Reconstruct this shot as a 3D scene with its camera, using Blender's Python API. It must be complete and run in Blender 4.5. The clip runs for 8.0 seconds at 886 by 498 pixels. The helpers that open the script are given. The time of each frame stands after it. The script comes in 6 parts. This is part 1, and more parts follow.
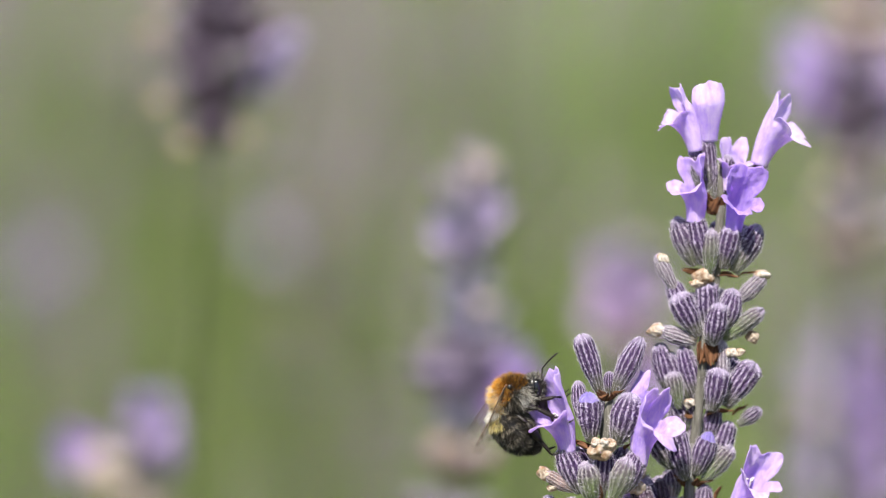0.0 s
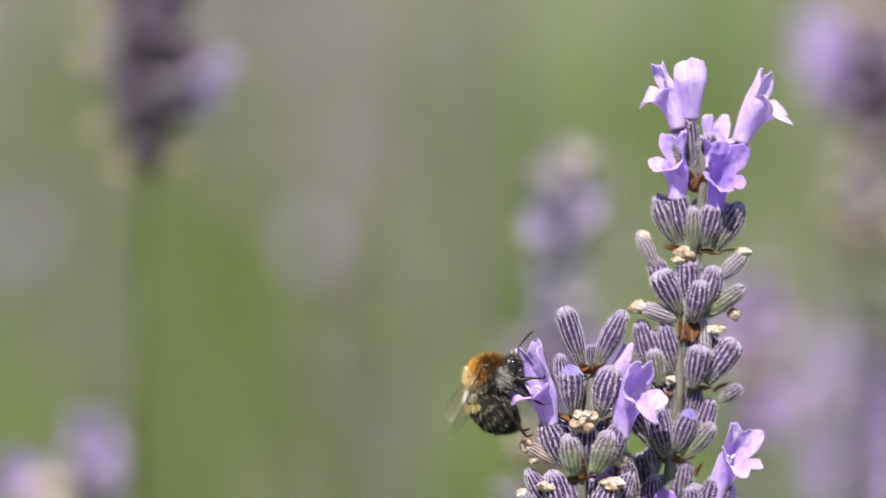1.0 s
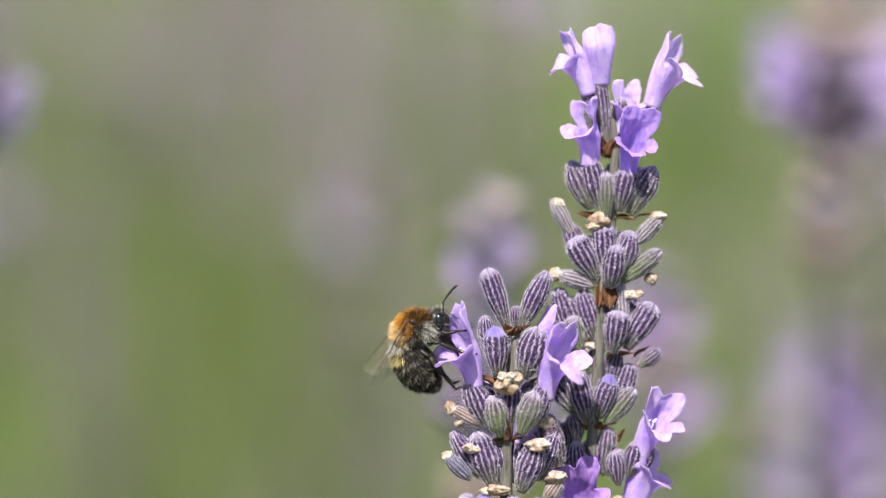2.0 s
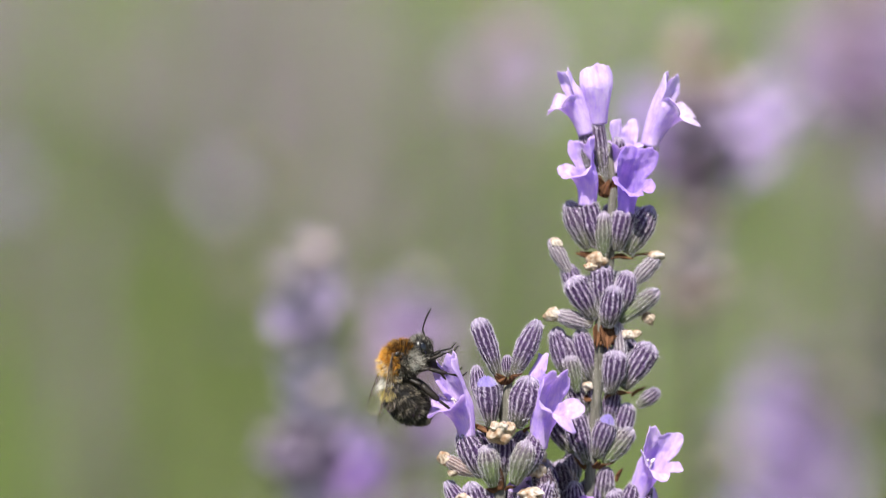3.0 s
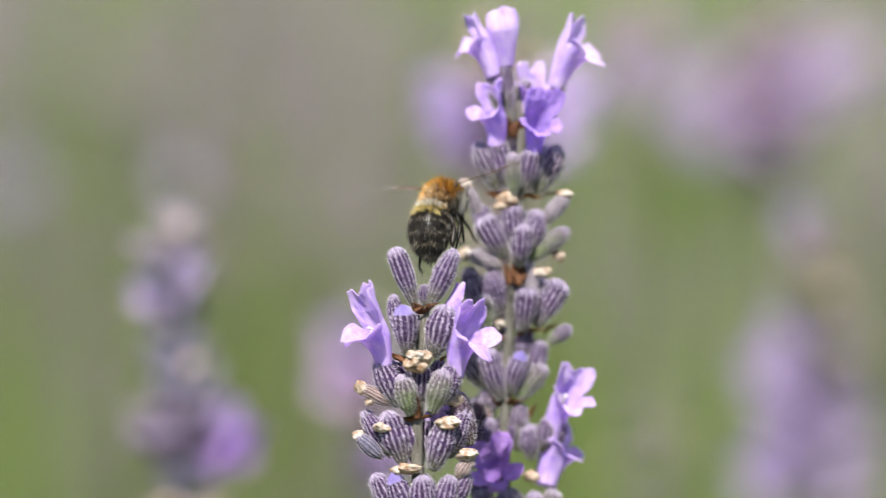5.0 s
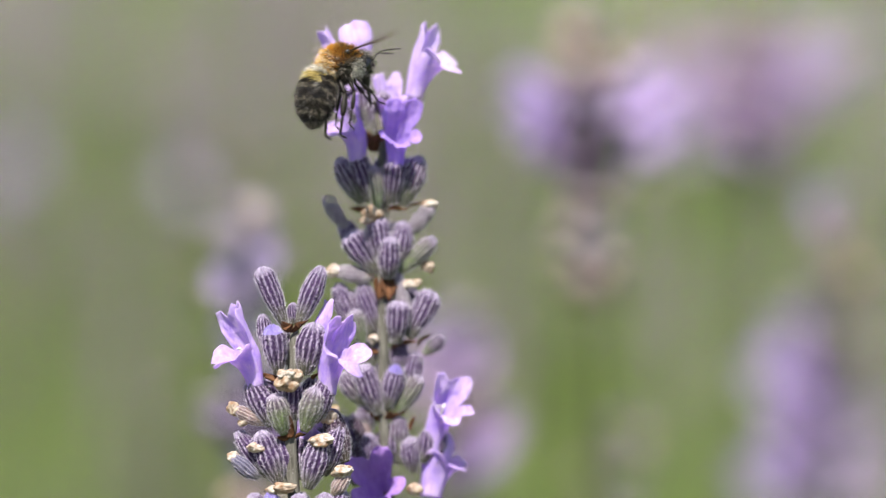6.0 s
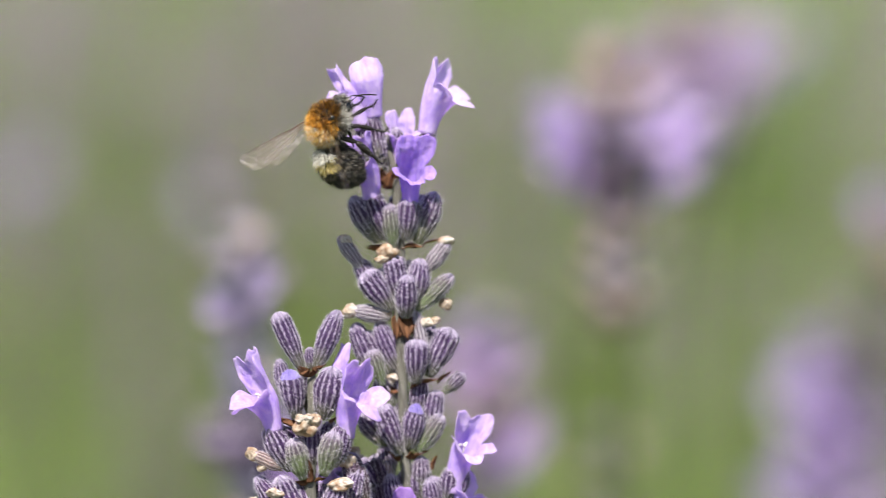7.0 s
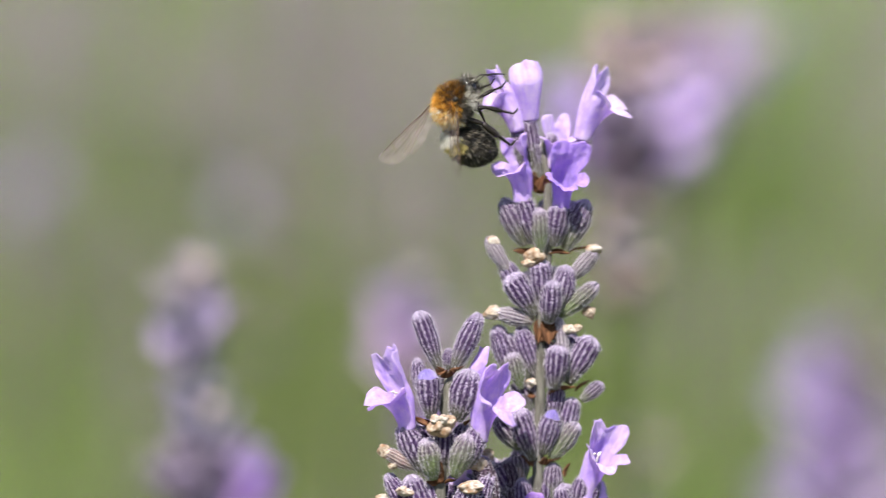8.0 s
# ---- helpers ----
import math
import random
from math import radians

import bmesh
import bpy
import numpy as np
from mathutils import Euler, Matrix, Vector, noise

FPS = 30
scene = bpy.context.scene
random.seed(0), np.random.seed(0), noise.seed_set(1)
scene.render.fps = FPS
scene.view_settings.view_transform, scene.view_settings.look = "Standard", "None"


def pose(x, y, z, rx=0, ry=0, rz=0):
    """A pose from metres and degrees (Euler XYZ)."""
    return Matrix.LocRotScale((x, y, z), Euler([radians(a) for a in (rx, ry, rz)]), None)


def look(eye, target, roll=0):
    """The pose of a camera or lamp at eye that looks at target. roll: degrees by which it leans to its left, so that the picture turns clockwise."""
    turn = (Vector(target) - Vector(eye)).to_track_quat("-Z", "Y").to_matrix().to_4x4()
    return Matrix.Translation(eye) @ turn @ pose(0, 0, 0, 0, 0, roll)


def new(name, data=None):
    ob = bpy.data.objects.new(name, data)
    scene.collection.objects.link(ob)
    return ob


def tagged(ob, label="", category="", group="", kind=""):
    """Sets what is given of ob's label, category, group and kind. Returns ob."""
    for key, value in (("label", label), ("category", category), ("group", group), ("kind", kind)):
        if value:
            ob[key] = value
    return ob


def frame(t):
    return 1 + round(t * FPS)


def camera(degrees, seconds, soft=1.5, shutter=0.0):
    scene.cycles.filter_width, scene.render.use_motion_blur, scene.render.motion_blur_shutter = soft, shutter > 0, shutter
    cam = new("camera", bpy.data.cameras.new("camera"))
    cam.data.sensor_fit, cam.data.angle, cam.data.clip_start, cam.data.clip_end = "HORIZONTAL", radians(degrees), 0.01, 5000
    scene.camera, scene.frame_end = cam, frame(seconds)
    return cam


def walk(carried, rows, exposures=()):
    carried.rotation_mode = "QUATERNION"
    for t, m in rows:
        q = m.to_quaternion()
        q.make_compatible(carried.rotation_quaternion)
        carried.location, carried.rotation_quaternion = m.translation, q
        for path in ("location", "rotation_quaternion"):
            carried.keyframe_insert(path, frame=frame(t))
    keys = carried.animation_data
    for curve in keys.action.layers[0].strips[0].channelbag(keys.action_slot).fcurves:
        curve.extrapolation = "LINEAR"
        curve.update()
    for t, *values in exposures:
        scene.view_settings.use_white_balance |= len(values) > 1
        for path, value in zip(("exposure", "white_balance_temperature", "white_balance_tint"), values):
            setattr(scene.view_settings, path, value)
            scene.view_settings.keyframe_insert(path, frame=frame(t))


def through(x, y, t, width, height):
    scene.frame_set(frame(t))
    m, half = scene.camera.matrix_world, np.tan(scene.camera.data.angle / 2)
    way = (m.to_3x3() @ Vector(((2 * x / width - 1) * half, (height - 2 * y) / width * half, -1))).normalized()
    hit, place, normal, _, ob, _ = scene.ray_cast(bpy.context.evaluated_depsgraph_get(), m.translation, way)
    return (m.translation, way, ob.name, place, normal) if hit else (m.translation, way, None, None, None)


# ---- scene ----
# ---------------------------------------------------------------- camera
cam = camera(11.19, 8.0, soft=0.75, shutter=0.4)
cam.data.dof.use_dof = True
cam.data.dof.focus_distance = 0.494
cam.data.dof.aperture_fstop = 10.0
walk(cam, [
    (0, pose(0, 0, 0.55, 80.000, 0, 0.000)),
    (0.5, pose(0, 0, 0.55, 79.914, 0, 0.043)),
    (1, pose(0, 0, 0.55, 79.943, 0, 0.014)),
    (1.5, pose(0, 0, 0.55, 80.072, 0, -0.029)),
    (1.7, pose(0, 0, 0.55, 80.143, 0, -0.043)),
    (2.8, pose(0, 0, 0.55, 80.573, 0, -0.043)),
    (3, pose(0, 0, 0.55, 80.645, 0, -0.029)),
    (3.5, pose(0, 0, 0.55, 80.716, 0, 0.014)),
    (4, pose(0, 0, 0.55, 80.702, 0, 0.000)),
    (4.5, pose(0, 0, 0.55, 80.630, 0, -0.029)),
    (5, pose(0, 0, 0.55, 80.530, 0, 0.072)),
    (5.2, pose(0, 0, 0.55, 80.516, 0, 0.158)),
    (6.3, pose(0, 0, 0.55, 80.616, 0, 0.688)),
    (6.5, pose(0, 0, 0.55, 80.659, 0, 0.745)),
    (7, pose(0, 0, 0.55, 80.702, 0, 0.802)),
    (7.5, pose(0, 0, 0.55, 80.745, 0, 0.831)),
    (8, pose(0, 0, 0.55, 80.716, 0, 0.845)),
])

# ---------------------------------------------------------------- light
SUN_ELEVATION, SUN_AZIMUTH = 60, 196
world = bpy.data.worlds.new("sky")
scene.world = world
world.use_nodes = True
sky = world.node_tree.nodes.new("ShaderNodeTexSky")
sky.sky_type, sky.sun_disc = "NISHITA", False
sky.sun_elevation, sky.sun_rotation = radians(SUN_ELEVATION), radians(SUN_AZIMUTH)
sky_background = world.node_tree.nodes["Background"]
sky_background.inputs["Strength"].default_value = 0.075
world.node_tree.links.new(sky.outputs[0], sky_background.inputs["Color"])
sun = new("sun", bpy.data.lights.new("sun", "SUN"))
sun.data.energy, sun.data.angle, sun.data.color = 5.0, radians(0.6), (1.0, 0.955, 0.87)
sun_from = Vector((math.sin(radians(SUN_AZIMUTH)) * math.cos(radians(SUN_ELEVATION)),
                   math.cos(radians(SUN_AZIMUTH)) * math.cos(radians(SUN_ELEVATION)), math.sin(radians(SUN_ELEVATION))))
sun.matrix_world = look(sun_from * 10, (0, 0, 0))
scene.view_settings.exposure = 0.93

MM = 0.001


# ---------------------------------------------------------------- materials
class Nodes:
    """A material with a few shorthands for its nodes."""

    def __init__(self, name, rough=0.6, spec=0.3):
        self.mat = bpy.data.materials.new(name)
        self.mat.use_nodes = True
        self.tree = self.mat.node_tree
        self.bsdf = self.tree.nodes["Principled BSDF"]
        self.out = self.tree.nodes["Material Output"]
        self.set("Roughness", rough)
        self.set("Specular IOR Level", spec)
        self.coords = self.tree.nodes.new("ShaderNodeTexCoord").outputs["Object"]

    def set(self, key, value):
        self.bsdf.inputs[key].default_value = value

    def link(self, a, b):
        self.tree.links.new(a, b)

    def math(self, op, a, b=0.0, c=0.0):
        n = self.tree.nodes.new("ShaderNodeMath")
        n.operation = op
        for i, v in enumerate((a, b, c)):
            if isinstance(v, (int, float)):
                n.inputs[i].default_value = v
            else:
                self.link(v, n.inputs[i])
        return n.outputs[0]

    def noise(self, scale, detail=3.0, rough=0.6, stretch=None):
        n = self.tree.nodes.new("ShaderNodeTexNoise")
        n.inputs["Scale"].default_value, n.inputs["Detail"].default_value = scale, detail
        n.inputs["Roughness"].default_value = rough
        source = self.coords
        if stretch:
            m = self.tree.nodes.new("ShaderNodeMapping")
            m.inputs["Scale"].default_value = stretch
            self.link(source, m.inputs["Vector"])
            source = m.outputs[0]
        self.link(source, n.inputs["Vector"])
        return n.outputs["Fac"]

    def split(self):
        n = self.tree.nodes.new("ShaderNodeSeparateXYZ")
        self.link(self.coords, n.inputs[0])
        return n.outputs

    def random(self):
        return self.tree.nodes.new("ShaderNodeObjectInfo").outputs["Random"]

    def island(self):
        return self.tree.nodes.new("ShaderNodeNewGeometry").outputs["Random Per Island"]

    def ramp(self, fac, *stops):
        n = self.tree.nodes.new("ShaderNodeValToRGB")
        e = n.color_ramp.elements
        while len(e) < len(stops):
            e.new(0.5)
        for el, (p, col) in zip(e, stops):
            el.position, el.color = p, (*col, 1)
        self.link(fac, n.inputs[0])
        return n.outputs[0]

    def mix(self, fac, a, b, mode="MIX"):
        n = self.tree.nodes.new("ShaderNodeMix")
        n.data_type, n.blend_type = "RGBA", mode
        for i, v in ((0, fac), (6, a), (7, b)):
            if isinstance(v, (int, float)):
                n.inputs[i].default_value = v
            elif isinstance(v, tuple):
                n.inputs[i].default_value = (*v, 1)
            else:
                self.link(v, n.inputs[i])
        return n.outputs[2]

    def bump(self, height, strength, distance):
        n = self.tree.nodes.new("ShaderNodeBump")
        n.inputs["Strength"].default_value, n.inputs["Distance"].default_value = strength, distance
        self.link(height, n.inputs["Height"])
        self.link(n.outputs[0], self.bsdf.inputs["Normal"])

    def colour(self, socket):
        self.link(socket, self.bsdf.inputs["Base Color"])

    def translucent(self, socket, share):
        t = self.tree.nodes.new("ShaderNodeBsdfTranslucent")
        self.link(socket, t.inputs["Color"])
        m = self.tree.nodes.new("ShaderNodeMixShader")
        m.inputs[0].default_value = share
        self.link(self.bsdf.outputs[0], m.inputs[1])
        self.link(t.outputs[0], m.inputs[2])
        self.link(m.outputs[0], self.out.inputs["Surface"])


CALYX_LENGTH, CALYX_WIDTH = 5.2, 2.6


def calyx_material(name, groove, rib, foot, foot_height, crown=(0.66, 0.57, 0.76)):
    """Felted ribbed calyx: mottled woolly ribs between dark beaded grooves, a paler green foot."""
    n = Nodes(name, 0.85, 0.15)
    x, y, z = n.split()
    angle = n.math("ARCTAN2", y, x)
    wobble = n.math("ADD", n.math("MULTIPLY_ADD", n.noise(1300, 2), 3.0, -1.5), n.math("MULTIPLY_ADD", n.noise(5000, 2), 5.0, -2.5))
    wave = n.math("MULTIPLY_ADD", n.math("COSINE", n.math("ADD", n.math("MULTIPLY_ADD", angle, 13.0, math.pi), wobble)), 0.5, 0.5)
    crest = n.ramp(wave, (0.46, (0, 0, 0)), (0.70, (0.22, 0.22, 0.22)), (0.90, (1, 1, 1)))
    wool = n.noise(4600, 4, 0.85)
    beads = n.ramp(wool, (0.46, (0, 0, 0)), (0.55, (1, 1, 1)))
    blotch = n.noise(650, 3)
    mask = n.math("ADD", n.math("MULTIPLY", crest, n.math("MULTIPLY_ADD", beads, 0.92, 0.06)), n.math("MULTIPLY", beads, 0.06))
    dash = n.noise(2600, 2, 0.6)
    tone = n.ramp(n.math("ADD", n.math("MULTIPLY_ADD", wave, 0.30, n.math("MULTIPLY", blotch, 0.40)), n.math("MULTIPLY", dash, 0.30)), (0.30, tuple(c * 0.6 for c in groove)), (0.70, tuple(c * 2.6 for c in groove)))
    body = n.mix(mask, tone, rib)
    low = n.math("MULTIPLY_ADD", n.math("MULTIPLY", z, 1000 / foot_height), -1.0, 1.05)
    low = n.math("ADD", low, n.math("MULTIPLY_ADD", blotch, 1.4, -0.7))
    low = n.ramp(low, (0.1, (0, 0, 0)), (0.75, (1, 1, 1)))
    green = n.mix(mask, foot, tuple(min(1, c * 2.4) for c in foot))
    base = n.mix(low, body, green)
    tip = n.ramp(n.math("MULTIPLY", z, 1000 / CALYX_LENGTH), (0.87, (0, 0, 0)), (1.0, (1, 1, 1)))
    base = n.mix(n.math("MULTIPLY", tip, n.math("MULTIPLY_ADD", wool, 1.1, 0.05)), base, crown)
    base = n.mix(n.math("MULTIPLY", n.random(), 0.10), base, (0.14, 0.09, 0.18))
    n.colour(base)
    n.bump(n.math("ADD", mask, n.math("MULTIPLY", wool, 0.5)), 0.8, 0.0003)
    n.set("Sheen Weight", 0.03)
    n.set("Sheen Roughness", 0.4)
    return n.mat


def petal_material(name, deep, pale):
    """Lilac petal: fine veins along the tube, mottled, paler on the spread lobes."""
    n = Nodes(name, 0.55, 0.25)
    x, y, z = n.split()
    angle = n.math("ARCTAN2", y, x)
    vein = n.math("SINE", n.math("ADD", n.math("MULTIPLY", angle, 25.0), n.math("MULTIPLY", n.noise(900, 3), 13.0)))
    vein = n.math("POWER", n.math("MULTIPLY_ADD", vein, 0.5, 0.5), 3.0)
    streak = n.noise(1500, 4, 0.65, (1, 1, 0.3))
    patch = n.noise(420, 3)
    speck = n.ramp(n.noise(5200, 2, 0.6, (1, 1, 0.55)), (0.30, (1, 1, 1)), (0.40, (0, 0, 0)))
    away = n.math("SQRT", n.math("ADD", n.math("MULTIPLY", x, x), n.math("MULTIPLY", y, y)))
    spread = n.ramp(n.math("MULTIPLY", away, 250), (0.40, (0, 0, 0)), (0.85, (1, 1, 1)))
    f = n.math("ADD", n.math("MULTIPLY", streak, 0.55), n.math("MULTIPLY", patch, 0.5))
    f = n.math("SUBTRACT", f, n.math("MULTIPLY", vein, 0.045))
    f = n.math("SUBTRACT", f, n.math("MULTIPLY", speck, 0.10))
    f = n.math("MULTIPLY_ADD", spread, 0.07, f)
    base = n.ramp(f, (0.27, deep), (0.45, tuple((a + b) / 2 for a, b in zip(deep, pale))), (0.62, pale))
    n.colour(base)
    n.bump(n.math("ADD", n.noise(2300, 4, 0.7), n.math("MULTIPLY", vein, 0.12)), 0.7, 0.0003)
    n.set("Sheen Weight", 0.25)
    n.translucent(base, 0.58)
    return n.mat


def plain_material(name, dark, light, scale, rough=0.7, spec=0.25, stretch=None, bump=0.3, depth=0.0001, through=0.0):
    n = Nodes(name, rough, spec)
    f = n.noise(scale, 5, 0.65, stretch)
    base = n.ramp(f, (0.3, dark), (0.7, light))
    n.colour(base)
    n.bump(f, bump, depth)
    if through:
        n.translucent(base, through)
    return n.mat


def strand_material(name, root, end, rough=0.5, spec=0.35, through=0.2):
    """Hair: every strand its own shade."""
    n = Nodes(name, rough, spec)
    base = n.ramp(n.island(), (0.0, root), (1.0, end))
    n.colour(base)
    n.translucent(base, through)
    return n.mat


CALYX = {
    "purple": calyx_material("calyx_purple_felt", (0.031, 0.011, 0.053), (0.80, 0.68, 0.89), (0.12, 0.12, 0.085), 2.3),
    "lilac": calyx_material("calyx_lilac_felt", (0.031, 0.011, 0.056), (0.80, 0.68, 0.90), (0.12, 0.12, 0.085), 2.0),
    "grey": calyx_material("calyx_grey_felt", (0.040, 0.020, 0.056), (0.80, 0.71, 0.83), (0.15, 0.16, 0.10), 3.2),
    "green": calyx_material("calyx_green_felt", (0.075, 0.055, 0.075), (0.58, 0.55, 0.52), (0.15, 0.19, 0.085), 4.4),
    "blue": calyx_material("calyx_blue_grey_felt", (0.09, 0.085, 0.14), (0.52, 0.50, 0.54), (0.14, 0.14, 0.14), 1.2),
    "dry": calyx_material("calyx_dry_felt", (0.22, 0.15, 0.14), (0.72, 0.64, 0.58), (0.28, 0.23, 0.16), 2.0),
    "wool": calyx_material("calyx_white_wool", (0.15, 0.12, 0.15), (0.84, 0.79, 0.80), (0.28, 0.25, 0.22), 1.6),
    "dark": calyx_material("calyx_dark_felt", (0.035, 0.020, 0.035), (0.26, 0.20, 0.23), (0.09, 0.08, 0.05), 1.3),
}
LILAC_TIP = petal_material("lilac_bud_tip", (0.24, 0.18, 0.62), (0.50, 0.40, 0.84))
WOOL = strand_material("white_wool", (0.60, 0.53, 0.66), (0.95, 0.91, 0.97), 0.7, 0.1, 0.3)
PETAL = {
    "light": petal_material("petal_pale_lilac", (0.62, 0.42, 0.95), (0.93, 0.79, 1.0)),
    "mid": petal_material("petal_lilac", (0.53, 0.33, 0.91), (0.88, 0.71, 1.0)),
    "violet": petal_material("petal_blue_violet", (0.42, 0.23, 0.84), (0.74, 0.54, 0.97)),
    "pink": petal_material("petal_pink_lilac", (0.54, 0.29, 0.72), (0.90, 0.70, 0.94)),
    "deep": petal_material("petal_violet", (0.40, 0.18, 0.68), (0.68, 0.44, 0.90)),
}
STAMEN = plain_material("stamen_cream", (0.55, 0.48, 0.42), (0.85, 0.8, 0.72), 3000)


def withered_material(name, crease, dark, light):
    """Dried petal: pale on the folds, brown in the creases."""
    n = Nodes(name, 0.85, 0.15)
    f = n.noise(900, 4, 0.65)
    fold = n.tree.nodes.new("ShaderNodeNewGeometry").outputs["Pointiness"]
    base = n.mix(n.ramp(fold, (0.45, (0, 0, 0)), (0.53, (1, 1, 1))), crease, n.ramp(f, (0.38, dark), (0.58, light)))
    n.colour(base)
    n.bump(f, 0.5, 0.0002)
    n.translucent(base, 0.2)
    return n.mat


WITHERED = {
    "white": withered_material("withered_white", (0.15, 0.075, 0.04), (0.33, 0.20, 0.12), (0.64, 0.58, 0.52)),
    "tan": withered_material("withered_tan", (0.10, 0.045, 0.02), (0.32, 0.19, 0.11), (0.57, 0.47, 0.38)),
}
BRACT = plain_material("bract_brown", (0.028, 0.011, 0.006), (0.21, 0.095, 0.045), 3600, 0.75, 0.2, (1, 1, 0.07), 0.8, 0.0003, 0.1)
FAR_STEM = plain_material("stem_olive_green", (0.032, 0.046, 0.013), (0.085, 0.105, 0.036), 400)
STEM = plain_material("stem_grey_green", (0.065, 0.06, 0.05), (0.19, 0.18, 0.155), 2600, 0.8, 0.2, (1, 1, 0.15), 0.5, 0.0002)

FUR = {
    "orange": strand_material("fur_orange", (0.54, 0.22, 0.014), (0.92, 0.50, 0.085), 0.45, 0.4, 0.3),
    "amber": strand_material("fur_amber", (0.70, 0.44, 0.10), (0.95, 0.76, 0.36), 0.45, 0.4, 0.3),
    "black": strand_material("fur_black", (0.010, 0.008, 0.007), (0.042, 0.034, 0.028), 0.4, 0.4, 0.05),
    "grey": strand_material("fur_grey", (0.12, 0.10, 0.075), (0.44, 0.39, 0.31), 0.5, 0.3, 0.25),
    "pale": strand_material("fur_pale", (0.62, 0.58, 0.50), (0.93, 0.91, 0.85), 0.5, 0.3, 0.3),
    "umber": strand_material("fur_umber", (0.10, 0.035, 0.006), (0.34, 0.13, 0.018), 0.5, 0.3, 0.15),
    "ash": strand_material("fur_ash", (0.05, 0.042, 0.03), (0.24, 0.21, 0.16), 0.5, 0.3, 0.2),
    "yellow": strand_material("fur_pale_yellow", (0.50, 0.36, 0.08), (0.82, 0.70, 0.30), 0.5, 0.3, 0.3),
}
SHELL = plain_material("black_shell", (0.006, 0.005, 0.005), (0.028, 0.024, 0.022), 1500, 0.32, 0.5, None, 0.3, 0.0001)
LEG = plain_material("black_leg", (0.007, 0.005, 0.004), (0.026, 0.019, 0.015), 2400, 0.5, 0.35, None, 0.3, 0.0001)
EYE = plain_material("black_eye", (0.004, 0.004, 0.006), (0.012, 0.012, 0.016), 6000, 0.16, 0.6, None, 0.2, 0.00004)
VEIN = plain_material("wing_vein", (0.05, 0.03, 0.02), (0.14, 0.09, 0.06), 2000, 0.5)


def membrane_material():
    n = Nodes("wing_membrane", 0.25, 0.5)
    n.colour(n.ramp(n.noise(900, 4), (0.35, (0.16, 0.11, 0.09)), (0.65, (0.46, 0.39, 0.35))))
    n.bump(n.noise(1500, 3), 0.6, 0.0003)
    clear = n.tree.nodes.new("ShaderNodeBsdfTransparent")
    m = n.tree.nodes.new("ShaderNodeMixShader")
    m.inputs[0].default_value = 0.17
    n.link(clear.outputs[0], m.inputs[1])
    n.link(n.bsdf.outputs[0], m.inputs[2])
    n.link(m.outputs[0], n.out.inputs["Surface"])
    return n.mat


MEMBRANE = membrane_material()


def ground_material():
    n = Nodes("grassy_soil", 0.9, 0.1)
    n.coords = n.tree.nodes["Texture Coordinate"].outputs["Object"]
    f = n.noise(3.5, 5, 0.65)
    fine = n.noise(60, 4)
    base = n.mix(n.math("MULTIPLY", fine, 0.6), n.ramp(f, (0.3, (0.05, 0.065, 0.02)), (0.55, (0.075, 0.09, 0.03)), (0.75, (0.08, 0.07, 0.045))), (0.085, 0.08, 0.042))
    n.colour(base)
    n.bump(fine, 0.6, 0.02)
    return n.mat


def blade_material(name, a, b, through=0.3):
    n = Nodes(name, 0.55, 0.3)
    base = n.ramp(n.island(), (0.0, a), (1.0, b))
    n.colour(base)
    n.translucent(base, through)
    return n.mat


# ---------------------------------------------------------------- building helpers
def mesh_of(bm, name, material, smooth=True):
    me = bpy.data.meshes.new(name)
    bm.to_mesh(me)
    bm.free()
    for m in material if isinstance(material, (list, tuple)) else (material,):
        me.materials.append(m)
    if smooth:
        me.polygons.foreach_set("use_smooth", [True] * len(me.polygons))
    return me


def part(name, data, material=None, parent=None, label="", m=None):
    """One mesh object, under a thing or a part."""
    me = data if isinstance(data, bpy.types.Mesh) else mesh_of(data, name, material)
    ob = new(name, me)
    if parent:
        ob.parent = parent
    if m is not None:
        ob.matrix_basis = m
    return tagged(ob, label)


def arrays_mesh(name, verts, faces, materials, slots=None, smooth=True):
    me = bpy.data.meshes.new(name)
    me.from_pydata([tuple(v) for v in verts], [], [tuple(f) for f in faces])
    for m in materials:
        me.materials.append(m)
    if slots is not None:
        me.polygons.foreach_set("material_index", list(slots))
    if smooth:
        me.polygons.foreach_set("use_smooth", [True] * len(me.polygons))
    me.update()
    return me


def grid_faces(rows, cols, closed, start=0):
    out = []
    for i in range(rows - 1):
        for j in range(cols if closed else cols - 1):
            k = (j + 1) % cols
            out.append((start + i * cols + j, start + i * cols + k, start + (i + 1) * cols + k, start + (i + 1) * cols + j))
    return out


def axes(origin, z_axis, x_hint=(1, 0, 0)):
    """A pose at origin with its z along z_axis and its x near x_hint."""
    z = Vector(z_axis).normalized()
    x = Vector(x_hint) - z * z.dot(Vector(x_hint))
    if x.length < 1e-6:
        x = z.orthogonal()
    x.normalize()
    y = z.cross(x)
    m = Matrix.Identity(4)
    for i in range(3):
        m[i][0], m[i][1], m[i][2], m[i][3] = x[i], y[i], z[i], origin[i]
    return m


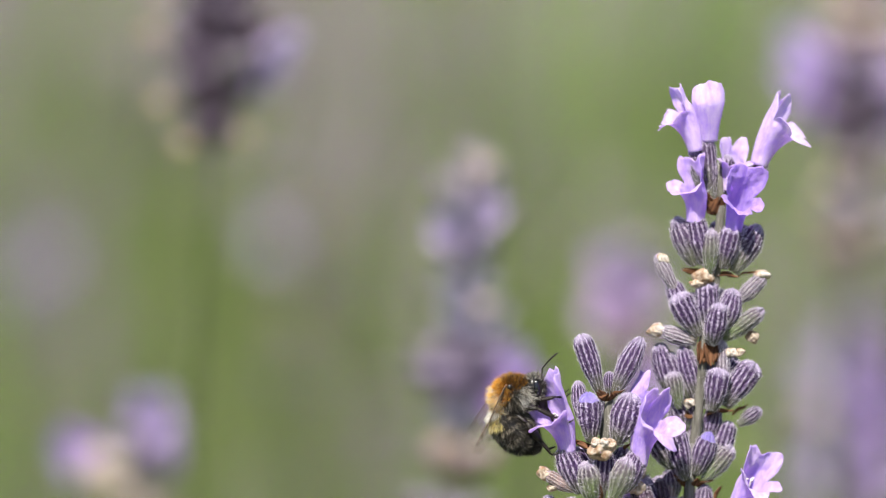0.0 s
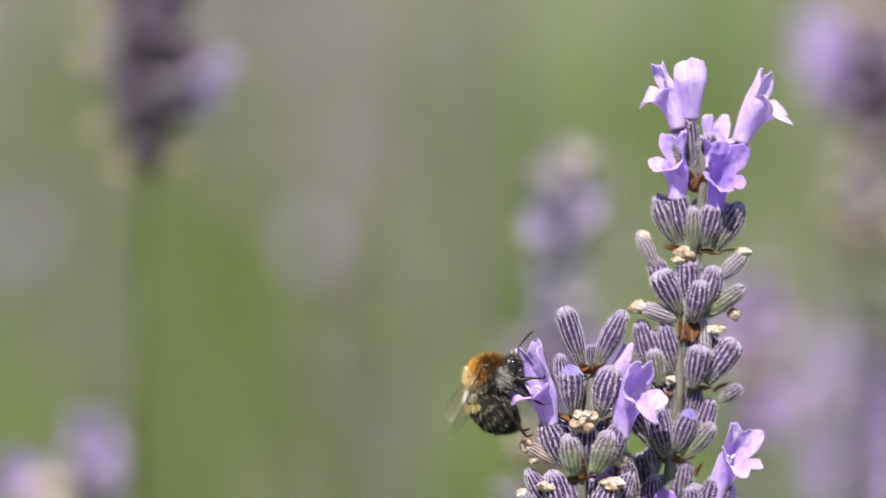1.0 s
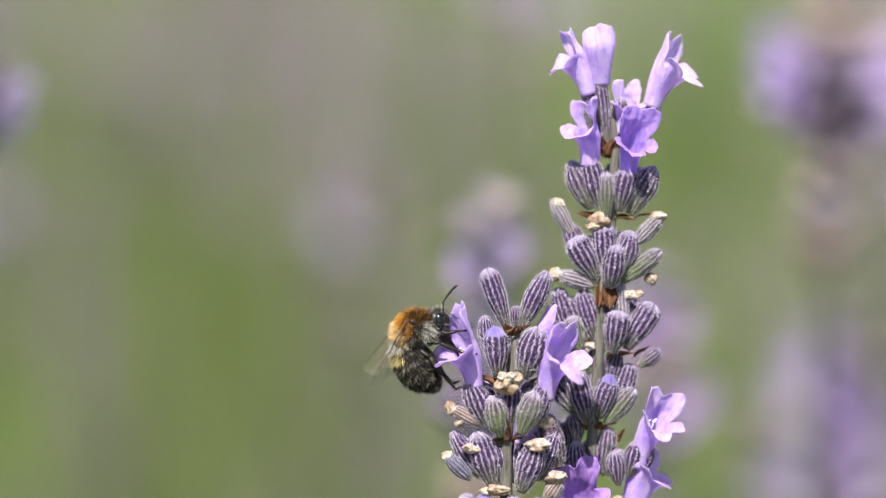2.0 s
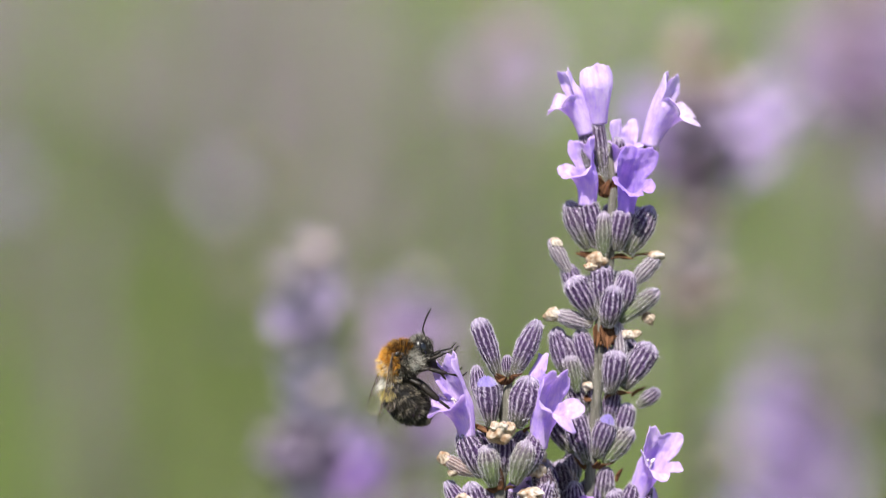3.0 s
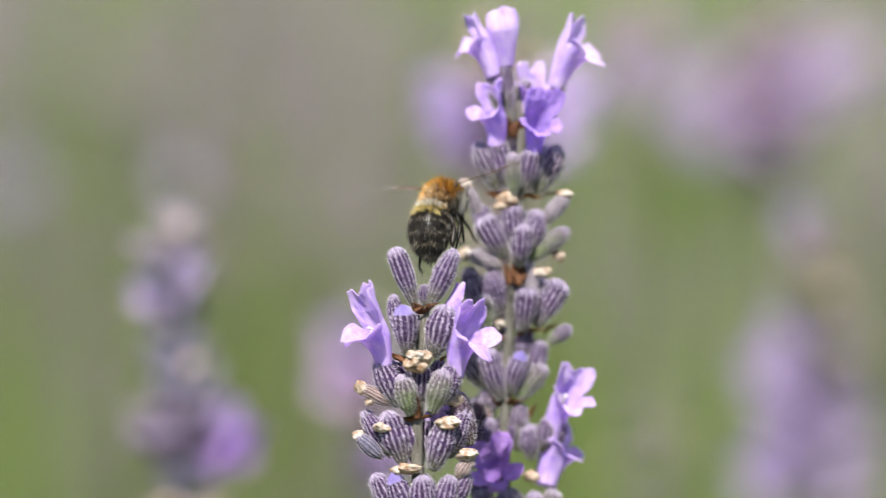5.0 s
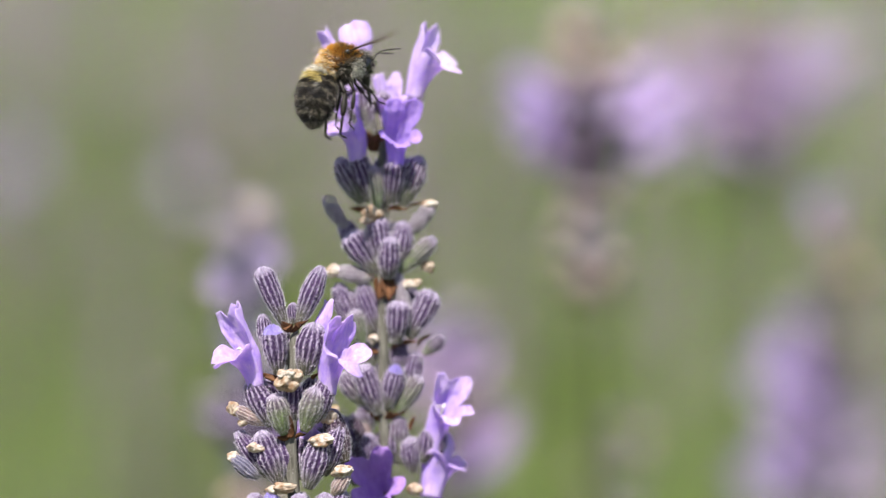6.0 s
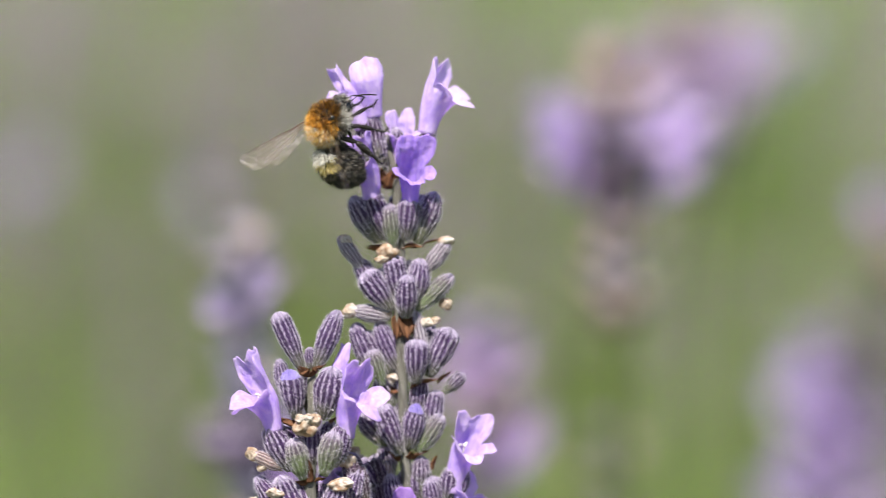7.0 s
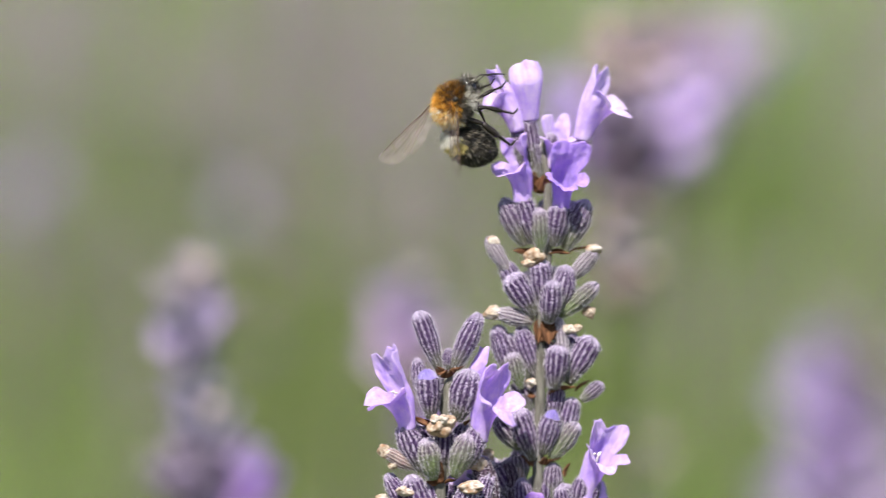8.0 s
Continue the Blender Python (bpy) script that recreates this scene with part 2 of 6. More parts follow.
def tube(points, radii, segs=10, flat=1.0, wobble=0.0, seed=0):
    """Vertices and faces of a tapered tube along points (closed ends)."""
    rng = np.random.default_rng(seed)
    pts = [Vector(p) for p in points]
    verts, side = [], None
    for i, p in enumerate(pts):
        d = (pts[min(i + 1, len(pts) - 1)] - pts[max(i - 1, 0)]).normalized()
        if side is None:
            side = d.orthogonal().normalized()
        side = (side - d * side.dot(d)).normalized()
        up = d.cross(side)
        for j in range(segs):
            a = 2 * math.pi * j / segs
            r = radii[i] * (1 + wobble * rng.uniform(-1, 1))
            verts.append(p + side * math.cos(a) * r + up * math.sin(a) * r * flat)
    faces = grid_faces(len(pts), segs, True)
    n = len(verts)
    verts += [pts[0], pts[-1]]
    last = (len(pts) - 1) * segs
    for j in range(segs):
        k = (j + 1) % segs
        faces.append((k, j, n))
        faces.append((last + j, last + k, n + 1))
    return verts, faces


def merge(pieces):
    verts, faces = [], []
    for v, f in pieces:
        o = len(verts)
        verts += list(v)
        faces += [tuple(i + o for i in q) for q in f]
    return verts, faces


# ---------------------------------------------------------------- lavender parts


def calyx_mesh(material, seed, fine=True, bud=False):
    """A ribbed, felted calyx standing on its narrow foot, club-shaped, with short wool all over."""
    rng = np.random.default_rng(seed)
    segs, rows = (104, 20) if fine else (16, 8)
    bend = rng.uniform(-0.3, 0.3)
    phase = rng.uniform(0, 6.28, 3)
    belly, neck = (rng.uniform(0.45, 0.68), rng.uniform(0.22, 0.46)) if seed % 4 else (0.72, 0.12)

    def at(s, a):
        r = 0.38 + 0.62 * math.sin(min(1.0, s / belly) * math.pi / 2) ** 1.1
        if s > belly:
            r *= 1 - neck * ((s - belly) / (1 - belly)) ** 1.8
        if bud and s > 0.82:
            r *= 0.80 * math.sqrt(max(0.0, 1 - ((s - 0.82) / 0.182) ** 2)) + 0.02
        elif s > 0.86:
            r *= math.sqrt(max(0.0, 1 - ((s - 0.86) / 0.142) ** 2)) * 0.9 + 0.1
        groove = abs(math.sin(6.5 * a + 0.25 * math.sin(9 * s + phase[1]))) ** 0.8
        r *= 0.93 + 0.085 * groove * min(1, s * 5) + 0.045 * math.sin(2 * a + phase[0]) + 0.025 * math.sin(15 * s + phase[1])
        r = r * CALYX_WIDTH / 2
        z = s * CALYX_LENGTH + (0.22 * math.cos(5 * a + phase[2]) * max(0, (s - 0.8) / 0.2))
        return np.array((r * math.cos(a) + bend * s * s, r * math.sin(a), z)) * MM

    verts = [at(i / (rows - 1), 2 * math.pi * j / segs) for i in range(rows) for j in range(segs)]
    faces = grid_faces(rows, segs, True)
    n = len(verts)
    verts += [at(0, 0) * np.array((0, 0, 1)), np.array((bend * MM, 0, (CALYX_LENGTH + 0.05) * MM))]
    for j in range(segs):
        k = (j + 1) % segs
        faces += [(k, j, n), ((rows - 1) * segs + j, (rows - 1) * segs + k, n + 1)]
    slots = [0] * len(faces)
    if bud:
        for q, (i, *_rest) in enumerate(faces):
            if verts[i][2] > CALYX_LENGTH * MM * 0.82:
                slots[q] = 2
    if fine:
        for _ in range(1500):
            s = rng.uniform(0.02, 0.99)
            stray = rng.uniform() < 0.42
            a = (rng.integers(0, 13) + 0.5 + rng.normal(0, 0.42 if stray else 0.15)) * 2 * math.pi / 13
            p = at(s, a)
            out = np.array((math.cos(a), math.sin(a), rng.uniform(-0.1, 0.9)))
            out += rng.normal(0, 0.5, 3)
            out /= np.linalg.norm(out)
            length = (rng.uniform(0.18, 0.52) if stray else rng.uniform(0.08, 0.26)) * MM
            wide = np.cross(out, rng.normal(0, 1, 3))
            wide *= (rng.uniform(0.011, 0.018) if stray else rng.uniform(0.012, 0.026)) * MM / np.linalg.norm(wide)
            k = len(verts)
            verts += [p - wide, p + wide, p + out * length]
            faces.append((k, k + 1, k + 2))
            slots.append(1)
    return arrays_mesh("calyx", verts, faces, [material, WOOL, LILAC_TIP], slots)


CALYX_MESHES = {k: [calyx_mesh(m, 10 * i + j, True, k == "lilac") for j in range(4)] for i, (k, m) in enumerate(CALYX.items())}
CALYX_COARSE = {k: [calyx_mesh(m, 10 * i + j, False) for j in range(2)] for i, (k, m) in enumerate(CALYX.items())}
picker = random.Random(5)


def calyx(parent, base, tip, width, kind, coarse=False):
    base, tip = Vector(base) * MM, Vector(tip) * MM
    m = axes(base, tip - base, (picker.uniform(-1, 1), picker.uniform(-1, 1), 0.1))
    width *= 0.92
    m = m @ Matrix.Diagonal((width / CALYX_WIDTH, width / CALYX_WIDTH, (tip - base).length / (CALYX_LENGTH * MM), 1))
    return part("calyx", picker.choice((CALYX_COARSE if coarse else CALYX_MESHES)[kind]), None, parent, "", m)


def corolla_mesh(length, r0, r1, material, seed, nod, upper, lower, lean, notch, droop, ruffle, around=96, tube_rows=16, lobe_rows=14):
    """A two-lipped corolla: a funnel that nods towards its lip (x), an erect upper lip of two lobes and three small lower lobes that spread."""
    rng = np.random.default_rng(seed)
    lobes = [(0, lower, 34), (66, lower * 0.86, 34), (-66, lower * 0.86, 34), (146, upper, 43), (-146, upper * rng.uniform(0.86, 1.0), 43), (180, upper * notch, 50)]
    ph = rng.uniform(0, 6.28, 6)
    # bent axis
    centres, angles, c = [], [], np.zeros(2)
    for i in range(tube_rows):
        s = i / (tube_rows - 1)
        a = radians(nod) * s ** 1.6
        centres.append(c.copy())
        angles.append(a)
        c = c + np.array((math.sin(a), math.cos(a)))
    end = centres[-1]
    turn, scale = math.atan2(end[0], end[1]), length / np.linalg.norm(end)
    ct, st = math.cos(turn), math.sin(turn)
    centres = [np.array((q[0] * ct - q[1] * st, q[0] * st + q[1] * ct)) * scale for q in centres]
    angles = [a - turn for a in angles]
    tilt = math.degrees(angles[-1])
    verts = []

    def put(i, along, rad, a):
        ca, sa = math.cos(angles[i]), math.sin(angles[i])
        x, z = rad * math.cos(a), along
        verts.append(((centres[i][0] + x * ca + z * sa) * MM, rad * math.sin(a) * MM, (centres[i][1] - x * sa + z * ca) * MM))

    def rim(a, s):
        return 1 + (0.07 * math.sin(2 * a + ph[0]) + 0.05 * math.cos(5 * a)) * s

    for i in range(tube_rows):
        s = i / (tube_rows - 1)
        for j in range(around):
            a = 2 * math.pi * j / around
            put(i, 0, (r0 + (r1 - r0) * (0.15 * s + 0.85 * s ** 1.7)) * rim(a, s), a)
    steps = lobe_rows - 1
    for i in range(1, lobe_rows):
        for j in range(around):
            a = 2 * math.pi * j / around
            deg = math.degrees(a)
            reach = 0.22
            for c0, size, half in lobes:
                d = (deg - c0 + 180) % 360 - 180
                reach = max(reach, size * max(0.0, 1 - (abs(d) / half) ** 2.3) ** 0.6)
            reach *= 1 + ruffle * (0.03 * math.sin(19 * a + ph[5]) + 0.012 * math.sin(31 * a + ph[1]))
            down = (1 + math.cos(a)) / 2
            down = down * down * (3 - 2 * down)
            last = (tilt - lean) * (1 - down) + (droop - tilt + 14 * math.sin(3 * a + ph[1])) * down
            rad, z = r1 * rim(a, 1), 0.0
            for k in range(i):
                bent = radians(10 + (last - 10) * min(1.0, (k + 0.5) / (0.55 * steps)))
                rad += reach / steps * math.sin(bent)
                z += reach / steps * math.cos(bent)
            t = i / steps
            curl = reach * t * t
            rad += ruffle * (0.10 * curl * math.sin(5 * a + ph[2]) + 0.05 * t * math.sin(17 * a + ph[3]))
            z += ruffle * 0.08 * curl * math.sin(7 * a + ph[4])
            put(tube_rows - 1, z, max(0.05, rad), a)
    # soft crumples
    off = Vector(rng.uniform(-9, 9, 3))
    for i, v in enumerate(verts):
        k = min(1.0, i / (tube_rows * around)) ** 2
        q = Vector(v) / MM
        push = noise.noise_vector(q * 0.5 + off) * 0.22 + noise.noise_vector(q * 1.4 + off) * 0.11 + noise.noise_vector(q * 4.0 + off) * 0.035
        verts[i] = tuple(Vector(v) + push * (MM * k * ruffle))
    faces = grid_faces(tube_rows + lobe_rows - 1, around, True)
    return arrays_mesh("corolla", verts, faces, [material])


def corolla(parent, base, mouth, radii, lip, kind, seed, nod=45, upper=3.0, lower=1.8, lean=8, coarse=False, stamens=0, notch=0.66, droop=100, ruffle=1.0):
    """radii: of the tube's foot and of its mouth; upper and lower: the lips' lengths; lean: how far the upper lip leans to the lip's side."""
    base, mouth = Vector(base) * MM, Vector(mouth) * MM
    m = axes(base, mouth - base, lip)
    length = (mouth - base).length / MM
    me = corolla_mesh(length, *radii, PETAL[kind], seed, nod, upper, lower, lean, notch, droop, ruffle, *((30, 6, 6) if coarse else (96, 16, 14)))
    ob = part("corolla", me, None, parent, "", m)
    if not coarse:
        thick = ob.modifiers.new("thickness", "SOLIDIFY")
        thick.thickness, thick.offset = 0.06 * MM, 0
        rng = np.random.default_rng(seed + 70)
        v, f = [], []
        for _ in range(700):
            p = me.vertices[int(rng.integers(0, int(len(me.vertices) * rng.uniform(0.5, 1.0))))]
            out = (p.normal * rng.uniform(0.4, 1.2) + Vector(rng.normal(0, 0.5, 3))).normalized()
            wide = out.cross(Vector(rng.normal(0, 1, 3))).normalized() * 0.009 * MM
            k = len(v)
            v += [p.co - wide, p.co + wide, p.co + out * rng.uniform(0.06, 0.18) * MM]
            f.append((k, k + 1, k + 2))
        part("down", arrays_mesh("down", v, f, [WOOL], None, False), None, ob)
    if stamens:
        rng = np.random.default_rng(seed)
        for k in range(stamens):
            a = rng.uniform(1.2, 5.0)
            r = radii[1] * rng.uniform(0.3, 0.7)
            foot = Vector((r * 0.4 * math.cos(a), r * 0.4 * math.sin(a), length * 0.5)) * MM
            top = Vector((r * math.cos(a) + 0.5, r * math.sin(a), length + rng.uniform(0.0, 0.7))) * MM
            d = Vector(rng.normal(0, 1, 3)).normalized() * 0.2 * MM
            v, f = merge([tube([foot, foot.lerp(top, 0.6), top], [0.07 * MM, 0.065 * MM, 0.06 * MM], 6),
                          tube([top - d, top, top + d], [0.07 * MM, 0.14 * MM, 0.07 * MM], 7)])
            part("stamen", arrays_mesh("stamen", v, f, [STAMEN]), None, ob)
    return ob


def withered(parent, centre, width, height, kind, coarse=False):
    """A shrivelled corolla: a crumpled knot of a few soft curled lobes."""
    seed = int(abs(centre[0] * 91 + centre[2] * 37)) + 3
    rng = np.random.default_rng(seed)
    bm = bmesh.new()
    bmesh.ops.create_icosphere(bm, subdivisions=2 if coarse else 4, radius=1)
    off = Vector(rng.uniform(-9, 9, 3))
    for v in bm.verts:
        d = v.co.normalized()
        fold = abs(noise.noise(d * 1.5 + off))
        f = 0.84 + 0.35 * noise.noise(d * 1.1 + off) + 0.26 * fold + 0.20 * abs(noise.noise(d * 3.4 + off)) + 0.03 * noise.noise(d * 9 + off)
        v.co = Vector((d.x * width / 2, d.y * width / 2.4, d.z * height / 2)) * f * MM
    return part("withered_flower", bm, WITHERED[kind], parent, kind + " shrivelled dry flower", Matrix.Translation(Vector(centre) * MM))


def bract(parent, base, tip, width):
    """A papery brown scale, pleated lengthways, cupped, its edge torn into a few points."""
    base, tip = Vector(base) * MM, Vector(tip) * MM
    length = (tip - base).length
    rows, cols = 12, 17
    verts = []
    rng = np.random.default_rng(int(abs(base.x + tip.z) * 1e6) % 9999)
    tw, ph, pleats = rng.uniform(-0.5, 0.5), rng.uniform(0, 6.28), 3 if width > 1.4 else 2
    for i in range(rows):
        s = i / (rows - 1)
        w = width * MM / 2 * (math.sin(math.pi * (0.16 + 0.74 * s)) ** 0.7)
        for j in range(cols):
            q = (j / (cols - 1)) * 2 - 1
            pleat = math.cos(q * math.pi * pleats + ph)
            x = w * q
            y = -0.35 * w * (1 - q * q) + length * 0.16 * math.sin(s * 2.6) + 0.16 * w * pleat * s
            a = tw * s
            z = length * s * (1 - 0.42 * s * (0.5 - 0.5 * pleat) - 0.25 * q * q)
            verts.append((x * math.cos(a) - y * math.sin(a), x * math.sin(a) + y * math.cos(a), z))
    ob = part("bract", arrays_mesh("bract", verts, grid_faces(rows, cols, False), [BRACT]), None, parent, "", axes(base, tip - base, (0.9, 0.4, 0.1)))
    thick = ob.modifiers.new("thickness", "SOLIDIFY")
    thick.thickness = 0.06 * MM
    return ob


def stem(parent, points, radii, fuzz=0):
    """A square-ish stem along points, in millimetres, with a short down on it."""
    smooth, rr = [], []
    for i in range(len(points) - 1):
        a, b = Vector(points[i]), Vector(points[i + 1])
        steps = max(2, int((b - a).length / 1.5)) if fuzz else 4
        for k in range(steps):
            smooth.append((a.lerp(b, k / steps)) * MM)
            rr.append((radii[i] + (radii[i + 1] - radii[i]) * k / steps) * MM)
    smooth.append(Vector(points[-1]) * MM)
    rr.append(radii[-1] * MM)
    v, f = tube(smooth, rr, 12 if fuzz else 7, 1.0, 0.05 if fuzz else 0.0, 3)
    slots = [0] * len(f)
    rng = np.random.default_rng(8)
    for _ in range(fuzz):
        i = rng.integers(max(0, len(smooth) - 50), len(smooth))
        a = rng.uniform(0, 6.28)
        out = Vector((math.cos(a), math.sin(a), rng.uniform(-0.3, 0.5)))
        p = smooth[i] + Vector((0, 0, rng.uniform(-0.9, 0.9) * MM)) + Vector((out.x, out.y, 0)) * rr[i] * 0.95
        wide = out.cross(Vector(rng.normal(0, 1, 3))).normalized() * 0.016 * MM
        k = len(v)
        v += [p - wide, p + wide, p + out * rng.uniform(0.1, 0.24) * MM]
        f.append((k, k + 1, k + 2))
        slots.append(1)
    return part("stem", arrays_mesh("stem", v, f, [STEM if fuzz else FAR_STEM, WOOL], slots), None, parent)


# ---------------------------------------------------------------- ground and the bed behind
def build_ground():
    n = 60
    verts, faces = [], []
    line = np.sign(np.linspace(-1, 1, n)) * np.abs(np.linspace(-1, 1, n)) ** 4 * 400
    for y in line:
        for x in line:
            verts.append((x, y, 0.02 * noise.noise(Vector((x * 1.3, y * 1.3, 0))) if abs(x) < 20 and abs(y) < 20 else 0.0))
    faces = grid_faces(n, n, False)
    ob = new("ground", arrays_mesh("ground", verts, faces, [ground_material()]))
    tagged(ob, "grassy garden soil under the lavender bed", "ground", "", "structure")


build_ground()


def blades(name, label, count, place, height, width, material, seed, lean=0.18):
    """Many upright tapering leaves as one object."""
    rng = np.random.default_rng(seed)
    verts, faces = [], []
    for _ in range(count):
        x, y = place(rng)
        h, w, a = rng.uniform(*height), rng.uniform(*width) / 2, rng.uniform(0, math.pi)
        dx, dy = rng.normal(0, lean, 2) * h
        cx, cy = math.cos(a) * w, math.sin(a) * w
        k = len(verts)
        for s in (0.0, 0.45, 0.8):
            q = 1 - 0.5 * s
            px, py = x + dx * s * s, y + dy * s * s
            verts += [(px - cx * q, py - cy * q, h * s), (px + cx * q, py + cy * q, h * s)]
        verts.append((x + dx, y + dy, h))
        faces += [(k, k + 1, k + 3, k + 2), (k + 2, k + 3, k + 5, k + 4), (k + 4, k + 5, k + 6)]
    ob = new(name, arrays_mesh(name, verts, faces, [material], None, False))
    return tagged(ob, label, "grass" if "grass" in name else "foliage", "", "stuff")


def build_bed():
    grass = blade_material("grass_green", (0.225, 0.345, 0.074), (0.40, 0.535, 0.16), 0.4)
    leaf = blade_material("lavender_leaf_green", (0.14, 0.18, 0.065), (0.27, 0.31, 0.13), 0.3)
    def in_tuft(r):
        q = r.uniform(1.8, 2.7)
        return r.normal((-0.078, 0.010, 0.047, 0.066)[r.integers(0, 4)], 0.011) * q, q

    def in_meadow(r):
        return r.normal(0, 1.5), 1.7 + 5.6 * r.uniform() ** 1.35 + r.normal(0, 0.1)
    blades("tall_grass", "tall green grass blades between the lavender clumps", 8500, in_tuft, (0.12, 0.38), (0.003, 0.007), grass, 3, 0.14)
    blades("meadow_grass", "fresh green grass blades beyond the lavender", 76000, in_meadow, (0.09, 0.31), (0.003, 0.007), grass, 4)
    blades("short_grass", "short green grass around the lavender bed", 40000,
           lambda r: ((d := 9 * r.uniform() ** 0.6) * math.cos(q := r.uniform(0, 6.283)), 2 + d * math.sin(q)), (0.04, 0.13), (0.004, 0.009), grass, 5, 0.3)
    clumps = [(-0.058, 1.95, 0.016), (-0.205, 2.0, 0.022), (-0.125, 1.9, 0.030), (-0.075, 2.1, 0.026), (0.028, 2.0, 0.020), (0.172, 1.9, 0.026), (0.235, 2.2, 0.03),
              (-0.32, 2.2, 0.05), (0.42, 2.3, 0.08), (-0.50, 2.1, 0.08), (0.60, 2.0, 0.08),
              (-0.85, 2.15, 0.10), (-1.25, 2.0, 0.10), (0.95, 2.1, 0.10), (1.35, 2.2, 0.10)]

    def in_clump(r):
        x, y, s = clumps[r.integers(0, len(clumps))]
        return r.normal(x, s), r.normal(y, 0.18)
    blades("lavender_foliage", "grey-green lavender leaves and stems in clumps", 12300, in_clump, (0.12, 0.40), (0.002, 0.004), leaf, 6, 0.12)
    # far flower spikes, each a stack of coarse calyx-like beads
    mauve = blade_material("far_lavender_mauve", (0.28, 0.215, 0.285), (0.49, 0.39, 0.485), 0.25)
    rng = np.random.default_rng(9)
    bead = [(0, 0, -1), (1, 0, 0), (0, 1, 0), (-1, 0, 0), (0, -1, 0), (0, 0, 1)]
    bead_faces = [(1, 2, 5), (2, 3, 5), (3, 4, 5), (4, 1, 5), (2, 1, 0), (3, 2, 0), (4, 3, 0), (1, 4, 0)]
    verts, faces = [], []
    for _ in range(2850):
        x, y = in_clump(rng)
        top = 0.06 + 0.30 * rng.uniform() ** 1.15
        tx, ty = rng.normal(0, 0.03, 2)
        for w in range(6):
            z = top - w * 0.009 - (0.006 if w > 3 else 0)
            for b in range(6):
                a = rng.uniform(0, 6.28)
                c = np.array((x + tx + 0.004 * math.cos(a), y + ty + 0.004 * math.sin(a), z + rng.normal(0, 0.001)))
                k = len(verts)
                verts += [tuple(c + np.array(p) * (0.0022, 0.0022, 0.0042)) for p in bead]
                faces += [tuple(i + k for i in q) for q in bead_faces]
    ob = new("lavender_bed", arrays_mesh("lavender_bed", verts, faces, [mauve]))
    tagged(ob, "faded mauve lavender flower spikes of the bed", "lavender", "", "stuff")


build_bed()


# ---------------------------------------------------------------- lavender sprigs behind
def far_sprig(label, seed, whorls, flowers, knots, green=0.1, bold=1.25):
    """A sprig that stands behind: whorls are (height, count, spread, kind), flowers (x, y, z, width, kind), knots (x, y, z, width, kind)."""
    rng = np.random.default_rng(seed)
    thing = tagged(new("lavender_sprig"), label, "lavender", "lavender sprigs")
    low = -430
    stem(thing, [(0, -60, low), (0, -20, -200), (0, 0, -60), (0, 0, 3)], [1.5, 1.4, 1.2, 0.6])
    for z, count, spread, kind in whorls:
        for i in range(count):
            a = 2 * math.pi * (i + rng.uniform(-0.3, 0.3)) / count
            lean = rng.uniform(0.5, 1.1)
            base = (0.8 * math.cos(a), 0.8 * math.sin(a), z + rng.uniform(-0.7, 0.7))
            tip = (spread * lean * math.cos(a), spread * lean * math.sin(a), z + rng.uniform(4.2, 6.0))
            calyx(thing, base, tip, rng.uniform(2.3, 3.0) * bold, "green" if rng.uniform() < green else kind, True)
    for i, (x, y, z, w, kind) in enumerate(flowers):
        d = Vector((x, y, 0.5)).normalized()
        corolla(thing, (x * 0.5, y * 0.5, z - 4), (x, y, z), (w * 0.19, w * 0.36), (d.x, d.y - 0.4, -0.2), kind, seed * 10 + i, 55, w * 0.6, w * 0.36, 8, True)
    for x, y, z, w, kind in knots:
        withered(thing, (x, y, z), w, w * 0.8, kind, True)
    return thing


